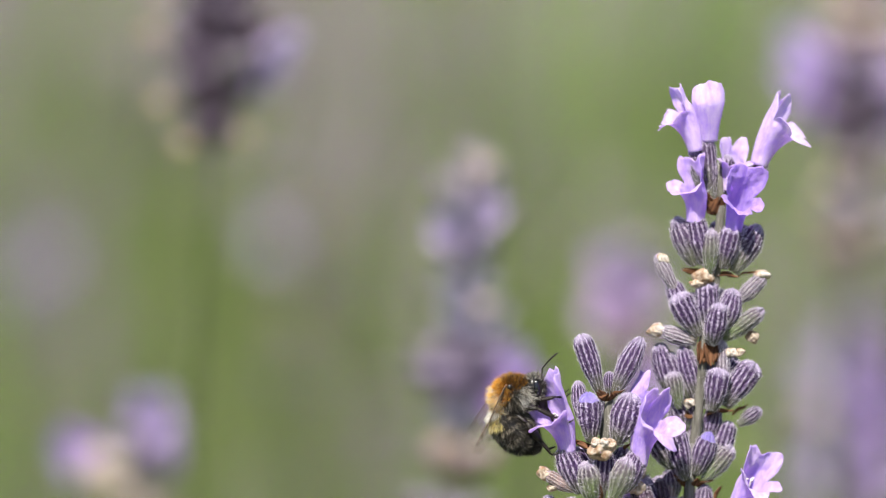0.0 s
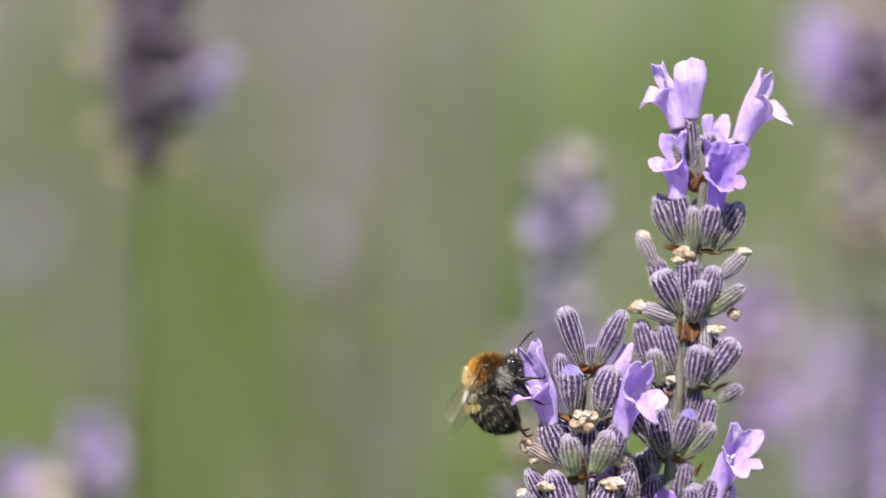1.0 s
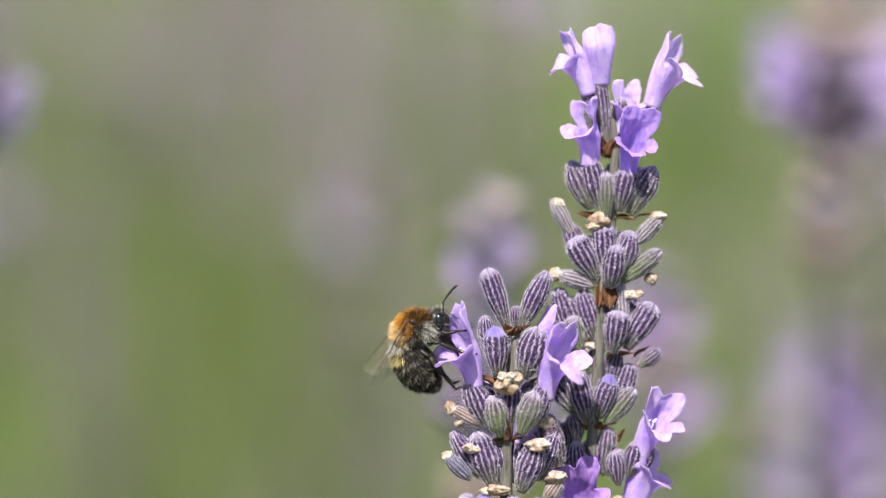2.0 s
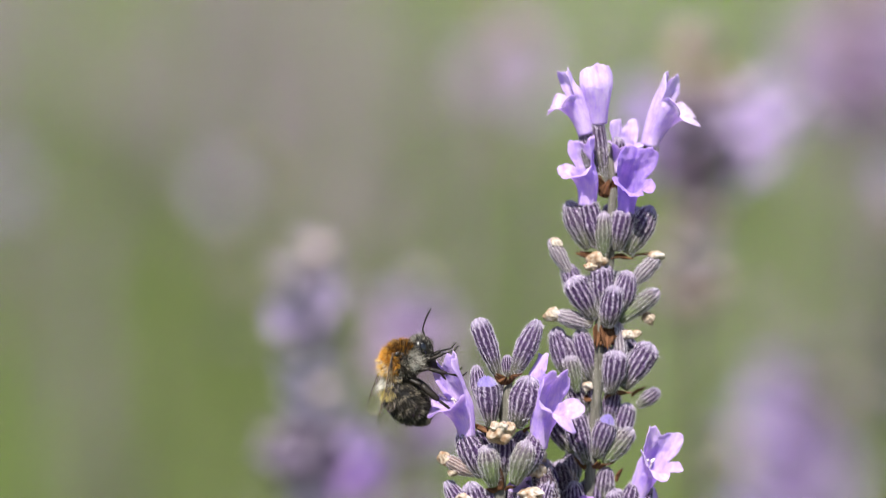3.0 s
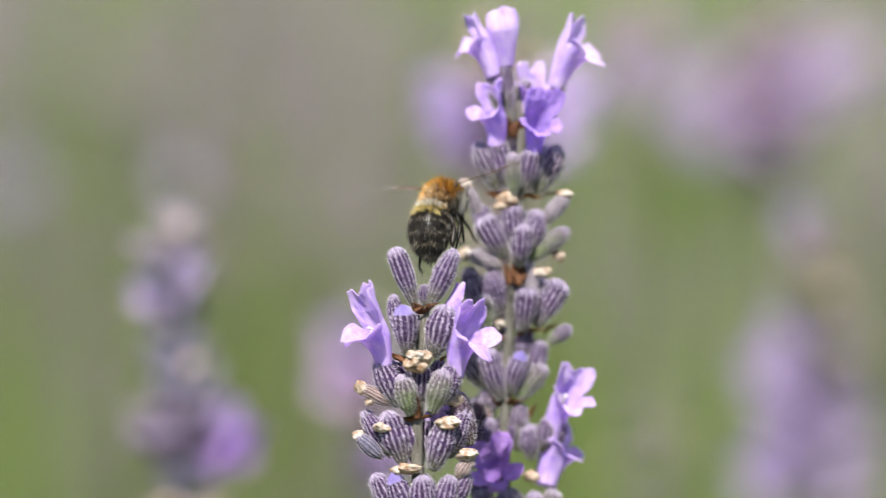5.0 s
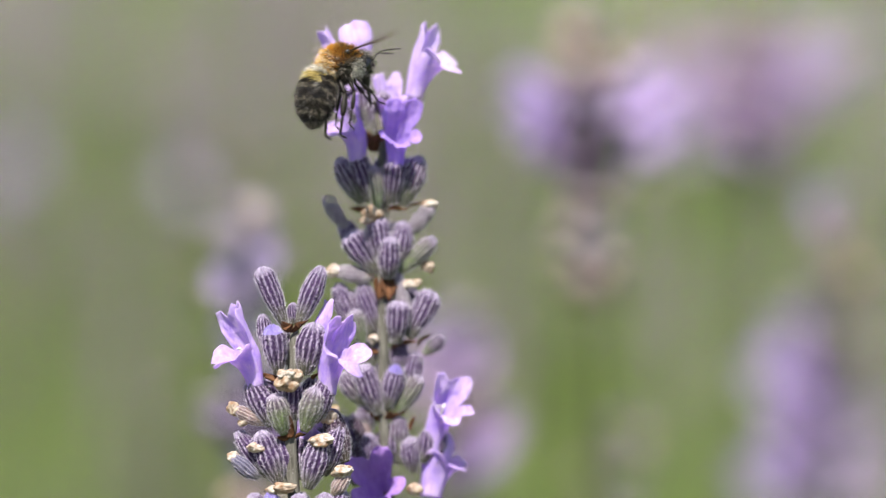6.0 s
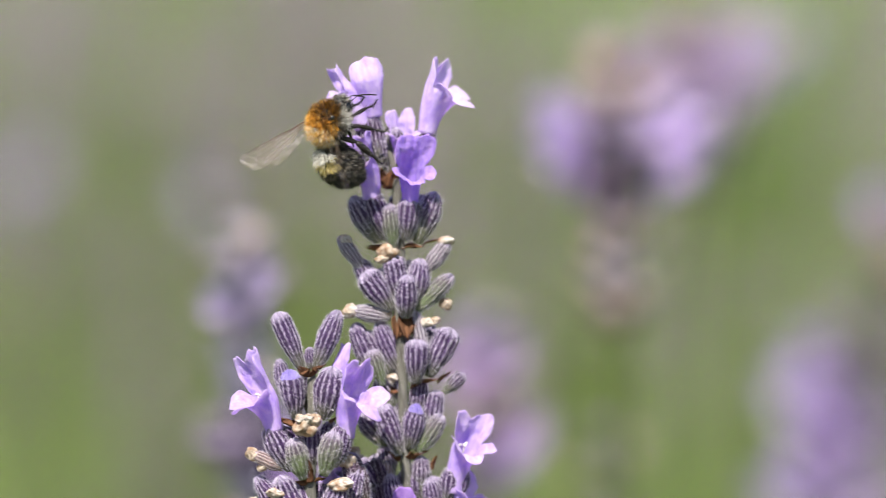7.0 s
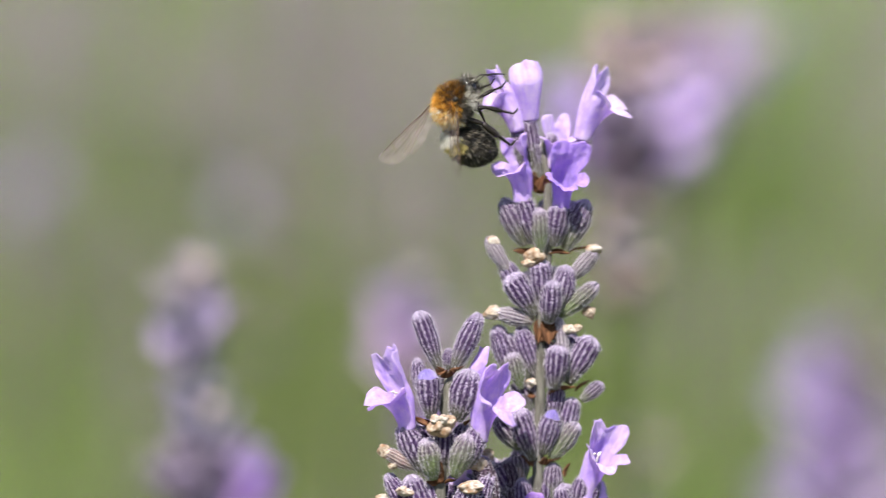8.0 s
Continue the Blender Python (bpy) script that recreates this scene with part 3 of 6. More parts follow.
def build_far_sprigs():
    made = {}
    made["M"] = far_sprig("pale mauve lavender sprig with one violet floret and dry knots", 21,
        [(5, 5, 3.2, "wool"), (1, 9, 5.8, "wool"), (-3, 9, 6.4, "blue"), (-8, 6, 4.4, "blue"), (-13, 7, 5.0, "blue"), (-18, 9, 6.0, "blue"), (-22, 12, 8.0, "grey"), (-26, 12, 7.6, "purple"), (-31, 7, 5.0, "blue"), (-37, 8, 5.2, "dry"), (-45, 9, 6.6, "grey"), (-53, 9, 6.4, "dry"), (-61, 7, 5, "grey")],
        [(7.5, -2, -24, 6.5, "deep"), (6.0, -2, -20, 5, "mid"), (2, -5, 1, 4, "light"), (-4, -4, -2, 4, "light")], [(1, -4, 8, 3, "white"), (2, -4, -12, 3.0, "white"), (4, -3, -15, 2.4, "tan"), (-3, -4, -32, 2.6, "tan")])
    made["E"] = far_sprig("half-faded lavender sprig with violet florets and dry knots", 22,
        [(15, 7, 5.0, "dry"), (8, 10, 7.6, "dry"), (3, 11, 8.0, "grey"), (-2, 12, 8.0, "dark"), (-7, 11, 6.4, "dark"), (-13, 7, 5.2, "dry"), (-19, 7, 5.2, "wool"), (-25, 6, 4.6, "dry")],
        [(-8, -2, 8, 7.5, "mid"), (-9, -1, 3, 7, "mid"), (-7, 1, -1, 6, "deep"), (9, 1, 10, 6, "light"), (8, 3, 3, 7, "light"), (13, 3, 6, 7.5, "mid"), (3, -6, 6, 6, "light"), (11, 2, -1, 6, "light")],
        [(-2, -2, 17, 5, "tan"), (4, -3, 12, 4, "tan"), (-4, -4, -13, 3, "white"), (3, -4, -19, 3, "white"), (-5, -3, -18, 3, "white")])
    made["D"] = far_sprig("dark faded lavender sprig with one lilac floret", 23,
        [(11, 9, 6.0, "dark"), (7, 12, 7.6, "dark"), (2, 14, 8.6, "dark"), (-3, 14, 8.2, "dark"), (-8, 10, 6.4, "dark"), (-13, 5, 4.0, "dark")],
        [(8.5, -2, 2, 5.5, "light"), (8, 1, -2, 4.5, "light")], [(-10, 1, 3, 2.9, "tan"), (-8, 2, -7, 2.8, "tan"), (-4, -2, -13, 2.8, "tan"), (5, -2, -11, 2.6, "tan"), (-9, 0, 9, 2.4, "tan")])
    made["Q"] = far_sprig("lilac lavender sprig in bloom", 24,
        [(5, 5, 3.4, "blue"), (0, 8, 4.8, "blue"), (-5, 8, 4.8, "blue"), (-10, 7, 4.4, "dry"), (-16, 7, 4.6, "grey"), (-22, 7, 4.2, "purple"), (-32, 7, 4, "grey")],
        [(-4, -4, 4, 6.5, "pink"), (2, -5, 1, 6.5, "pink"), (-5, -4, -3, 6, "pink"), (6, -4, -11, 6, "pink"), (4, -5, -14, 5.5, "mid")], [(1, -3, 9, 3, "white")])
    made["S"] = far_sprig("broad violet lavender sprig with dark whorls", 25,
        [(14, 8, 6.4, "grey"), (7, 11, 9.0, "grey"), (0, 12, 10.0, "purple"), (-7, 12, 10.0, "grey"), (-14, 12, 10, "purple"), (-22, 11, 9, "dark"), (-31, 9, 8, "purple")],
        [(-9, -4, 6, 9, "mid"), (-2, -7, 2, 9, "violet"), (5, -6, -5, 9, "mid"), (-6, -6, -9, 9, "violet"), (-10, -3, -15, 10, "mid"), (3, -6, -16, 10, "mid"), (-5, -4, 13, 8, "mid")], [(8, -3, 12, 5, "white")], 0.05, 1.5)
    made["L"] = far_sprig("lilac lavender sprig tip with a pale knot", 26,
        [(0, 7, 4.2, "purple"), (-8, 8, 4.5, "grey"), (-16, 7, 4.2, "dry")],
        [(0, -4, 2, 7, "mid"), (3, -3, -2, 6, "light"), (-11, -2, -3, 6, "deep"), (-12, 0, -6, 6, "mid")], [(-7, -3, -6, 7, "white"), (-5, -2, -10, 6, "white")])
    made["W"] = far_sprig("magenta-lilac lavender sprig in full bloom", 27,
        [(18, 9, 9, "dry"), (11, 12, 12, "dry"), (4, 14, 14, "grey"), (-3, 14, 13, "dry"), (-10, 12, 10, "dark"), (-18, 9, 7, "dark")],
        [(-13, -3, 5, 10, "pink"), (-5, -6, 8, 11, "pink"), (4, -7, 4, 11, "mid"), (12, -4, 7, 10, "mid"), (0, -6, -3, 11, "deep"), (-14, -3, -4, 10, "mid"), (18, -2, 12, 10, "light"), (8, -5, 15, 9, "light")], [(16, -3, 14, 7, "white")], 0.05, 1.7)
    made["U"] = far_sprig("pale bluish lavender sprig tip", 28, [(2, 7, 4.0, "blue"), (-6, 8, 4.4, "dry"), (-16, 8, 4.6, "dark"), (-27, 8, 5, "dark"), (-38, 8, 5, "purple")], [(-2, -3, 3, 5, "light")], [(2, -2, 4, 4, "white"), (4, -3, -9, 5, "tan")])
    made["V"] = far_sprig("pale greenish young lavender sprig", 29, [(2, 7, 4.0, "green"), (-6, 8, 4.4, "green"), (-16, 8, 4.6, "green"), (-27, 8, 5, "grey")], [], [(4, -2, 3, 4, "white"), (-7, -3, -2, 3, "white")], 0.5)
    made["X"] = far_sprig("faded mauve lavender sprig", 30, [(12, 8, 5, "grey"), (2, 9, 6, "purple"), (-9, 9, 6, "grey"), (-22, 8, 5, "dry"), (-36, 8, 5, "grey")], [(-5, -3, 2, 8, "light")], [(4, -3, 6, 6, "tan")])
    made["Y"] = far_sprig("faded mauve lavender sprig", 31, [(12, 8, 5, "purple"), (2, 9, 6, "grey"), (-9, 9, 6, "grey"), (-22, 8, 5, "grey"), (-36, 8, 5, "dry")], [(3, -4, 2, 9, "mid"), (-3, -4, -5, 8, "light")], [])
    made["Z"] = far_sprig("soft mauve lavender sprig in bloom", 32, [(12, 8, 5, "dry"), (2, 9, 6, "dry"), (-9, 9, 6, "grey"), (-22, 8, 5, "dry")], [(3, -4, 6, 9, "pink"), (-5, -4, 0, 9, "pink"), (6, -4, -5, 8, "light")], [(0, -4, 14, 6, "tan")])
    return made


# ---------------------------------------------------------------- the tall sprig
def build_tall_sprig():
    spike = tagged(new("lavender_sprig"), "tall upright lavender sprig with open lilac florets at its tip", "lavender", "lavender sprigs")
    stem(spike, [(2, -40, -420), (-1.5, -22, -200), (-2.5, -4, -70), (-2.2, 0, -35), (-1.6, 0, -14), (-0.9, 0, -6), (-0.5, 0, 2), (0.6, 0, 9), (1.1, 0, 17), (0.8, 0.4, 22)],
         [1.2, 1.1, 0.85, 0.72, 0.62, 0.6, 0.58, 0.55, 0.48, 0.3], 1500)
    calyx(spike, (0.12, 0.25, 17.38), (-0.88, 0.00, 25.00), 2.25, "grey")
    calyx(spike, (-0.94, 0.00, 18.62), (-2.25, -0.38, 23.56), 1.88, "grey")
    calyx(spike, (1.88, 0.62, 18.25), (1.62, 0.88, 23.00), 1.88, "grey")
    calyx(spike, (3.94, 0.62, 18.25), (5.81, 0.50, 22.75), 2.00, "grey")
    calyx(spike, (0.62, 1.38, 18.12), (1.00, 1.88, 21.56), 1.75, "grey")
    calyx(spike, (-1.69, 0.12, 10.75), (-4.00, -0.38, 15.88), 2.94, "grey")
    calyx(spike, (-0.50, -0.25, 10.88), (-1.88, -0.88, 16.25), 2.88, "purple")
    calyx(spike, (0.00, -0.88, 9.88), (0.00, -1.50, 14.62), 2.25, "green")
    calyx(spike, (1.44, -0.62, 10.50), (2.50, -1.25, 15.00), 2.88, "purple")
    calyx(spike, (2.62, 0.00, 10.12), (5.38, -0.25, 15.25), 2.94, "grey")
    calyx(spike, (1.12, 1.25, 11.00), (0.62, 2.00, 15.62), 2.62, "grey")
    calyx(spike, (2.00, 1.12, 11.00), (3.88, 1.88, 15.25), 2.50, "purple")
    calyx(spike, (-0.75, 1.12, 11.00), (-3.00, 1.88, 15.38), 2.50, "purple")
    calyx(spike, (-3.62, 0.12, 7.75), (-5.88, 0.00, 11.75), 1.81, "wool")
    calyx(spike, (-2.19, 0.75, 4.38), (-4.06, 0.75, 8.88), 2.62, "purple")
    calyx(spike, (-1.06, -0.38, 3.00), (-3.50, -1.00, 7.50), 3.06, "purple")
    calyx(spike, (0.00, 0.00, 3.75), (-0.31, -0.50, 8.88), 2.88, "purple")
    calyx(spike, (0.38, -1.12, 2.00), (1.00, -2.12, 6.62), 2.69, "purple")
    calyx(spike, (1.62, 0.12, 3.62), (2.88, -0.38, 8.12), 2.88, "purple")
    calyx(spike, (1.56, 0.00, 2.62), (6.00, 0.00, 6.00), 2.31, "green")
    calyx(spike, (3.12, 0.25, 6.75), (6.00, 0.12, 9.75), 1.94, "wool")
    calyx(spike, (1.25, 1.50, 3.75), (1.38, 2.12, 8.12), 2.62, "purple")
    calyx(spike, (-0.31, 1.38, 3.44), (-2.19, 2.12, 7.50), 2.62, "purple")
    calyx(spike, (-1.25, -0.12, 2.25), (-5.25, -0.12, 3.50), 2.06, "wool")
    calyx(spike, (-2.00, 0.75, -4.06), (-4.12, 0.88, 0.94), 2.50, "grey")
    calyx(spike, (-1.06, 0.38, -3.88), (-2.81, 0.25, 1.75), 2.62, "purple")
    calyx(spike, (-3.00, -0.50, -5.12), (-3.75, -0.88, -1.12), 2.12, "green")
    calyx(spike, (0.62, -0.62, -5.31), (1.31, -1.38, -0.62), 3.00, "purple")
    calyx(spike, (1.88, 0.25, -4.50), (1.62, -0.38, 2.50), 1.88, "wool")
    calyx(spike, (2.12, 0.00, -4.75), (5.12, -0.38, 0.12), 3.00, "purple")
    calyx(spike, (0.00, 1.38, -4.06), (-0.50, 1.88, 0.62), 2.62, "purple")
    calyx(spike, (-0.44, 0.62, -5.00), (-1.38, 0.88, 0.25), 2.62, "purple")
    calyx(spike, (0.12, 0.75, -5.12), (0.25, 1.00, -0.12), 2.38, "grey")
    calyx(spike, (-4.06, 0.88, -3.25), (-5.50, 0.88, 1.88), 2.50, "purple")
    calyx(spike, (-2.25, 0.62, -7.75), (-3.62, 0.75, -4.38), 2.38, "grey")
    calyx(spike, (0.38, 0.88, -8.50), (1.25, 1.00, -4.88), 2.25, "purple")
    calyx(spike, (-1.25, 0.50, -7.25), (-1.12, 0.50, -4.25), 1.88, "grey")
    calyx(spike, (1.25, 1.38, -4.06), (3.12, 2.00, 0.62), 2.62, "purple")
    calyx(spike, (-3.38, 0.50, -11.88), (-5.88, 0.50, -8.00), 2.62, "grey")
    calyx(spike, (-2.00, -0.50, -13.00), (-3.56, -1.12, -7.38), 2.94, "purple")
    calyx(spike, (-1.00, -0.50, -12.38), (0.69, -1.25, -7.75), 2.69, "lilac")
    calyx(spike, (-0.12, -0.12, -13.00), (3.00, -0.38, -9.25), 2.50, "green")
    calyx(spike, (1.62, 0.75, -10.38), (2.75, 0.88, -6.50), 2.50, "purple")
    calyx(spike, (3.62, 0.38, -6.75), (6.00, 0.25, -4.88), 1.88, "grey")
    calyx(spike, (-1.25, 1.38, -11.56), (-1.88, 1.88, -7.50), 2.62, "purple")
    calyx(spike, (-0.88, 0.88, -12.00), (-1.00, 1.12, -7.00), 2.38, "grey")
    calyx(spike, (-2.19, 0.88, -12.00), (-4.69, 1.12, -7.25), 2.62, "purple")
    calyx(spike, (-3.12, 0.00, -19.25), (-3.38, -0.50, -15.00), 2.25, "purple")
    calyx(spike, (-0.38, 0.25, -17.38), (0.12, 0.38, -13.50), 2.38, "grey")
    calyx(spike, (-3.62, 0.38, -16.25), (-3.50, 0.38, -13.00), 1.62, "dry")
    calyx(spike, (1.25, -0.38, -19.75), (0.88, -0.75, -16.12), 2.25, "purple")
    calyx(spike, (2.38, 0.12, -18.88), (3.38, 0.00, -15.12), 2.50, "purple")
    calyx(spike, (3.12, 0.50, -18.88), (4.88, 0.50, -15.38), 2.38, "purple")
    calyx(spike, (-4.69, 0.88, -18.12), (-6.75, 1.00, -12.81), 2.75, "grey")
    calyx(spike, (-4.25, 1.00, -18.88), (-5.75, 1.12, -14.12), 2.75, "purple")
    calyx(spike, (-5.12, 0.88, -20.62), (-7.00, 0.88, -16.62), 2.75, "purple")
    calyx(spike, (-0.12, 0.75, -18.75), (-1.25, 0.88, -14.75), 2.50, "grey")
    calyx(spike, (-1.25, 1.38, -18.75), (-2.19, 1.88, -15.00), 2.62, "purple")
    calyx(spike, (-2.81, -0.25, -27.50), (-5.00, -0.75, -23.12), 2.88, "purple")
    calyx(spike, (-1.25, -0.88, -28.12), (-1.88, -1.62, -23.12), 2.88, "purple")
    calyx(spike, (0.62, -0.75, -28.12), (1.56, -1.50, -23.44), 2.88, "purple")
    calyx(spike, (1.56, 0.00, -27.50), (4.06, -0.25, -23.44), 2.75, "green")
    calyx(spike, (-0.62, 1.38, -27.50), (-1.25, 1.88, -23.12), 2.75, "grey")
    calyx(spike, (-3.75, 0.50, -25.00), (-5.62, 0.62, -21.25), 2.50, "purple")
    calyx(spike, (-4.94, 0.60, -16.97), (-6.75, 0.40, -13.10), 2.60, "purple")
    calyx(spike, (-4.18, 0.60, -16.73), (-4.83, 0.40, -12.70), 2.50, "dark")
    calyx(spike, (-3.24, 0.60, -15.10), (-3.79, 0.40, -11.78), 2.40, "grey")
    calyx(spike, (-5.44, 0.60, -18.74), (-7.58, 0.40, -15.49), 2.60, "purple")
    calyx(spike, (-3.86, 0.60, -19.16), (-4.40, 0.40, -15.70), 2.50, "dark")
    calyx(spike, (-0.97, 0.60, -18.22), (-0.89, 0.40, -15.03), 2.50, "purple")
    calyx(spike, (0.48, 0.60, -18.90), (1.32, 0.40, -15.86), 2.50, "purple")
    corolla(spike, (-0.61, 0.12, 24.60), (-0.85, -0.25, 28.40), (1.10, 2.10), (-0.45, 0.90, 0.1), "light", 16, 12, 2.5, 1.1, 22, notch=1.10, ruffle=0.35)
    corolla(spike, (-1.88, -0.50, 23.40), (-3.60, -1.12, 27.20), (0.85, 1.40), (-0.95, -0.3, 0.05), "light", 9, 30, 3.0, 1.9, 6)
    corolla(spike, (-1.85, -0.88, 15.40), (-2.24, -1.50, 19.35), (0.95, 1.45), (-0.75, -0.65, -0.1), "mid", 2, 44, 3.3, 1.9, 6)
    corolla(spike, (2.44, -1.12, 14.60), (3.02, -2.30, 18.06), (0.90, 1.50), (0.25, -0.95, -0.1), "violet", 3, 58, 3.4, 1.7, 0, notch=0.85)
    corolla(spike, (2.00, 0.38, 19.00), (2.30, 0.30, 22.00), (0.80, 1.30), (0.2, -0.7, 0.1), "light", 4, 30, 2.6, 1.4, 4)
    corolla(spike, (5.09, 0.50, 22.00), (7.40, 0.00, 26.40), (0.95, 2.10), (0.88, -0.34, -0.2), "light", 5, 28, 2.8, 2.2, 4, notch=0.70, ruffle=0.8)
    corolla(spike, (3.20, 0.00, -18.00), (5.40, -0.75, -12.90), (1.00, 1.65), (0.45, -0.88, -0.05), "mid", 6, 46, 3.2, 2.3, 4, stamens=4)
    corolla(spike, (-2.60, -1.25, -23.20), (-3.00, -2.10, -20.90), (0.95, 1.65), (0.1, -0.95, -0.1), "deep", 7, 60, 3.5, 2.2, 0)
    corolla(spike, (2.80, 0.90, -22.80), (4.50, 1.10, -18.60), (1.15, 2.05), (0.7, -0.55, -0.2), "mid", 8, 30, 2.4, 1.6, 0, notch=0.95)
    withered(spike, (-5.25, -0.12, 11.44), 1.50, 1.25, "white")
    withered(spike, (-0.62, -0.62, 9.50), 2.38, 2.00, "tan")
    withered(spike, (-1.44, -0.88, 8.75), 1.62, 1.00, "tan")
    withered(spike, (5.75, 0.12, 9.88), 1.75, 1.25, "white")
    withered(spike, (-5.62, 0.00, 3.50), 1.88, 1.62, "white")
    withered(spike, (-5.94, 0.00, 3.38), 1.50, 1.25, "tan")
    withered(spike, (-2.12, 0.12, 2.69), 2.12, 1.25, "tan")
    withered(spike, (2.62, -0.38, 1.25), 1.62, 1.12, "white")
    withered(spike, (3.62, -0.38, 1.38), 1.12, 0.88, "tan")
    withered(spike, (5.00, 0.38, 3.00), 1.38, 1.62, "tan")
    withered(spike, (-1.88, -0.62, -4.38), 1.25, 1.00, "white")
    withered(spike, (-7.19, 0.50, -12.38), 1.88, 1.50, "tan")
    withered(spike, (1.25, -1.25, -21.56), 1.88, 1.38, "tan")
    withered(spike, (-3.75, -0.88, -24.06), 1.88, 1.38, "white")
    bract(spike, (0.88, 0.12, 16.75), (-0.88, -0.88, 18.88), 2.12)
    bract(spike, (0.62, 0.00, 16.62), (1.25, -1.00, 18.62), 2.12)
    bract(spike, (0.25, 0.00, 9.88), (-3.25, -0.62, 10.50), 1.25)
    bract(spike, (0.62, 0.00, 9.69), (3.38, -0.50, 9.38), 1.25)
    bract(spike, (3.12, 0.38, 9.75), (5.50, 0.25, 10.00), 0.75)
    bract(spike, (-0.25, -0.25, 2.25), (-1.00, -1.00, -0.38), 2.12)
    bract(spike, (0.12, -0.50, 2.25), (0.25, -1.38, -0.62), 1.88)
    bract(spike, (0.62, -0.38, 2.12), (0.88, -0.88, 0.00), 1.50)
    bract(spike, (1.88, 0.25, 2.81), (5.00, 0.38, 3.44), 1.25)
    bract(spike, (0.00, -0.12, -5.75), (3.25, -0.62, -5.38), 1.38)
    bract(spike, (-1.25, 0.00, -5.62), (-3.12, -0.38, -5.50), 1.12)
    bract(spike, (3.00, 0.25, -5.62), (4.75, 0.25, -4.50), 0.50)
    bract(spike, (-1.25, -0.25, -13.50), (-3.38, -0.75, -12.38), 1.12)
    bract(spike, (-1.00, -0.50, -13.50), (-0.62, -1.25, -12.62), 1.25)
    bract(spike, (-0.75, -0.12, -13.62), (1.25, -0.50, -13.00), 1.12)
    bract(spike, (1.25, 0.00, -15.00), (2.12, 0.00, -13.50), 0.62)
    bract(spike, (-1.25, -0.12, -19.38), (-3.75, -0.50, -18.75), 1.25)
    return spike


# ---------------------------------------------------------------- the short sprig
def build_short_sprig():
    spike = tagged(new("lavender_sprig"), "shorter lavender sprig with two upright buds and two lilac florets", "lavender", "lavender sprigs")
    stem(spike, [(6, -40, -420), (2, -22, -200), (-0.4, -4, -60), (-0.6, 0, -26), (-0.9, 0, -8), (-0.2, 0, 0), (0.3, 0, 5.2)],
         [1.2, 1.1, 0.9, 0.78, 0.7, 0.6, 0.45], 1500)
    calyx(spike, (-0.75, 0.00, 5.38), (-2.88, -0.50, 11.69), 2.56, "purple")
    calyx(spike, (0.75, 0.00, 5.38), (3.62, -0.38, 11.38), 2.69, "purple")
    calyx(spike, (0.19, 0.25, 5.38), (0.19, 0.25, 7.75), 1.38, "purple")
    calyx(spike, (-1.75, -0.75, 0.12), (-2.00, -1.38, 5.44), 3.12, "lilac")
    calyx(spike, (-2.62, 0.75, 1.88), (-3.12, 1.00, 6.62), 1.88, "purple")
    calyx(spike, (1.12, -0.75, -0.12), (2.50, -1.50, 5.38), 3.38, "purple")
    calyx(spike, (-0.25, 1.12, 0.62), (-0.25, 1.50, 5.00), 2.62, "purple")
    calyx(spike, (-2.81, -0.38, -5.50), (-4.75, -0.88, -0.44), 2.88, "purple")
    calyx(spike, (1.88, -0.25, -5.38), (3.62, -0.62, -0.50), 2.94, "purple")
    calyx(spike, (-1.50, -0.88, -6.50), (-2.31, -1.75, -2.12), 2.88, "green")
    calyx(spike, (0.75, -0.88, -6.25), (2.38, -1.75, -1.75), 3.00, "green")
    calyx(spike, (-0.50, 0.12, -5.31), (-0.25, -0.38, -1.00), 2.62, "purple")
    calyx(spike, (0.62, 1.12, -5.00), (1.88, 1.50, -0.62), 2.62, "purple")
    calyx(spike, (-1.62, 1.12, -5.00), (-3.12, 1.50, -0.62), 2.62, "purple")
    calyx(spike, (-3.50, -0.25, -5.25), (-6.75, -0.50, -3.38), 1.69, "dry")
    calyx(spike, (-2.38, -0.50, -11.75), (-4.06, -1.12, -6.12), 3.00, "purple")
    calyx(spike, (-3.62, 0.25, -11.00), (-6.56, 0.38, -6.00), 2.38, "purple")
    calyx(spike, (-0.88, 0.62, -11.88), (-2.00, 0.50, -6.88), 2.75, "purple")
    calyx(spike, (0.75, -0.75, -12.50), (2.62, -1.50, -7.25), 3.12, "purple")
    calyx(spike, (2.50, 0.12, -11.25), (4.50, 0.25, -6.00), 2.62, "purple")
    calyx(spike, (5.00, 0.88, -10.00), (3.50, 1.12, -4.25), 2.75, "dark")
    calyx(spike, (-4.69, -0.12, -11.12), (-7.38, -0.25, -8.62), 2.00, "blue")
    calyx(spike, (0.00, 1.38, -11.62), (0.50, 1.88, -6.88), 2.62, "purple")
    calyx(spike, (1.25, 1.38, -11.25), (2.50, 1.88, -6.25), 2.62, "purple")
    calyx(spike, (-3.12, -0.12, -17.38), (-5.38, -0.50, -12.88), 2.88, "purple")
    calyx(spike, (-1.88, -0.75, -18.00), (-3.75, -1.62, -12.88), 2.75, "lilac")
    calyx(spike, (-0.25, -1.00, -18.12), (-0.50, -1.88, -13.12), 3.00, "purple")
    calyx(spike, (1.38, -0.50, -18.00), (2.75, -1.12, -13.25), 2.88, "purple")
    calyx(spike, (2.19, 0.25, -17.19), (4.69, 0.38, -13.12), 2.62, "purple")
    calyx(spike, (0.00, 1.38, -17.50), (0.00, 1.88, -13.12), 2.75, "grey")
    calyx(spike, (3.44, 0.00, -13.44), (5.00, -0.38, -11.12), 1.88, "dry")
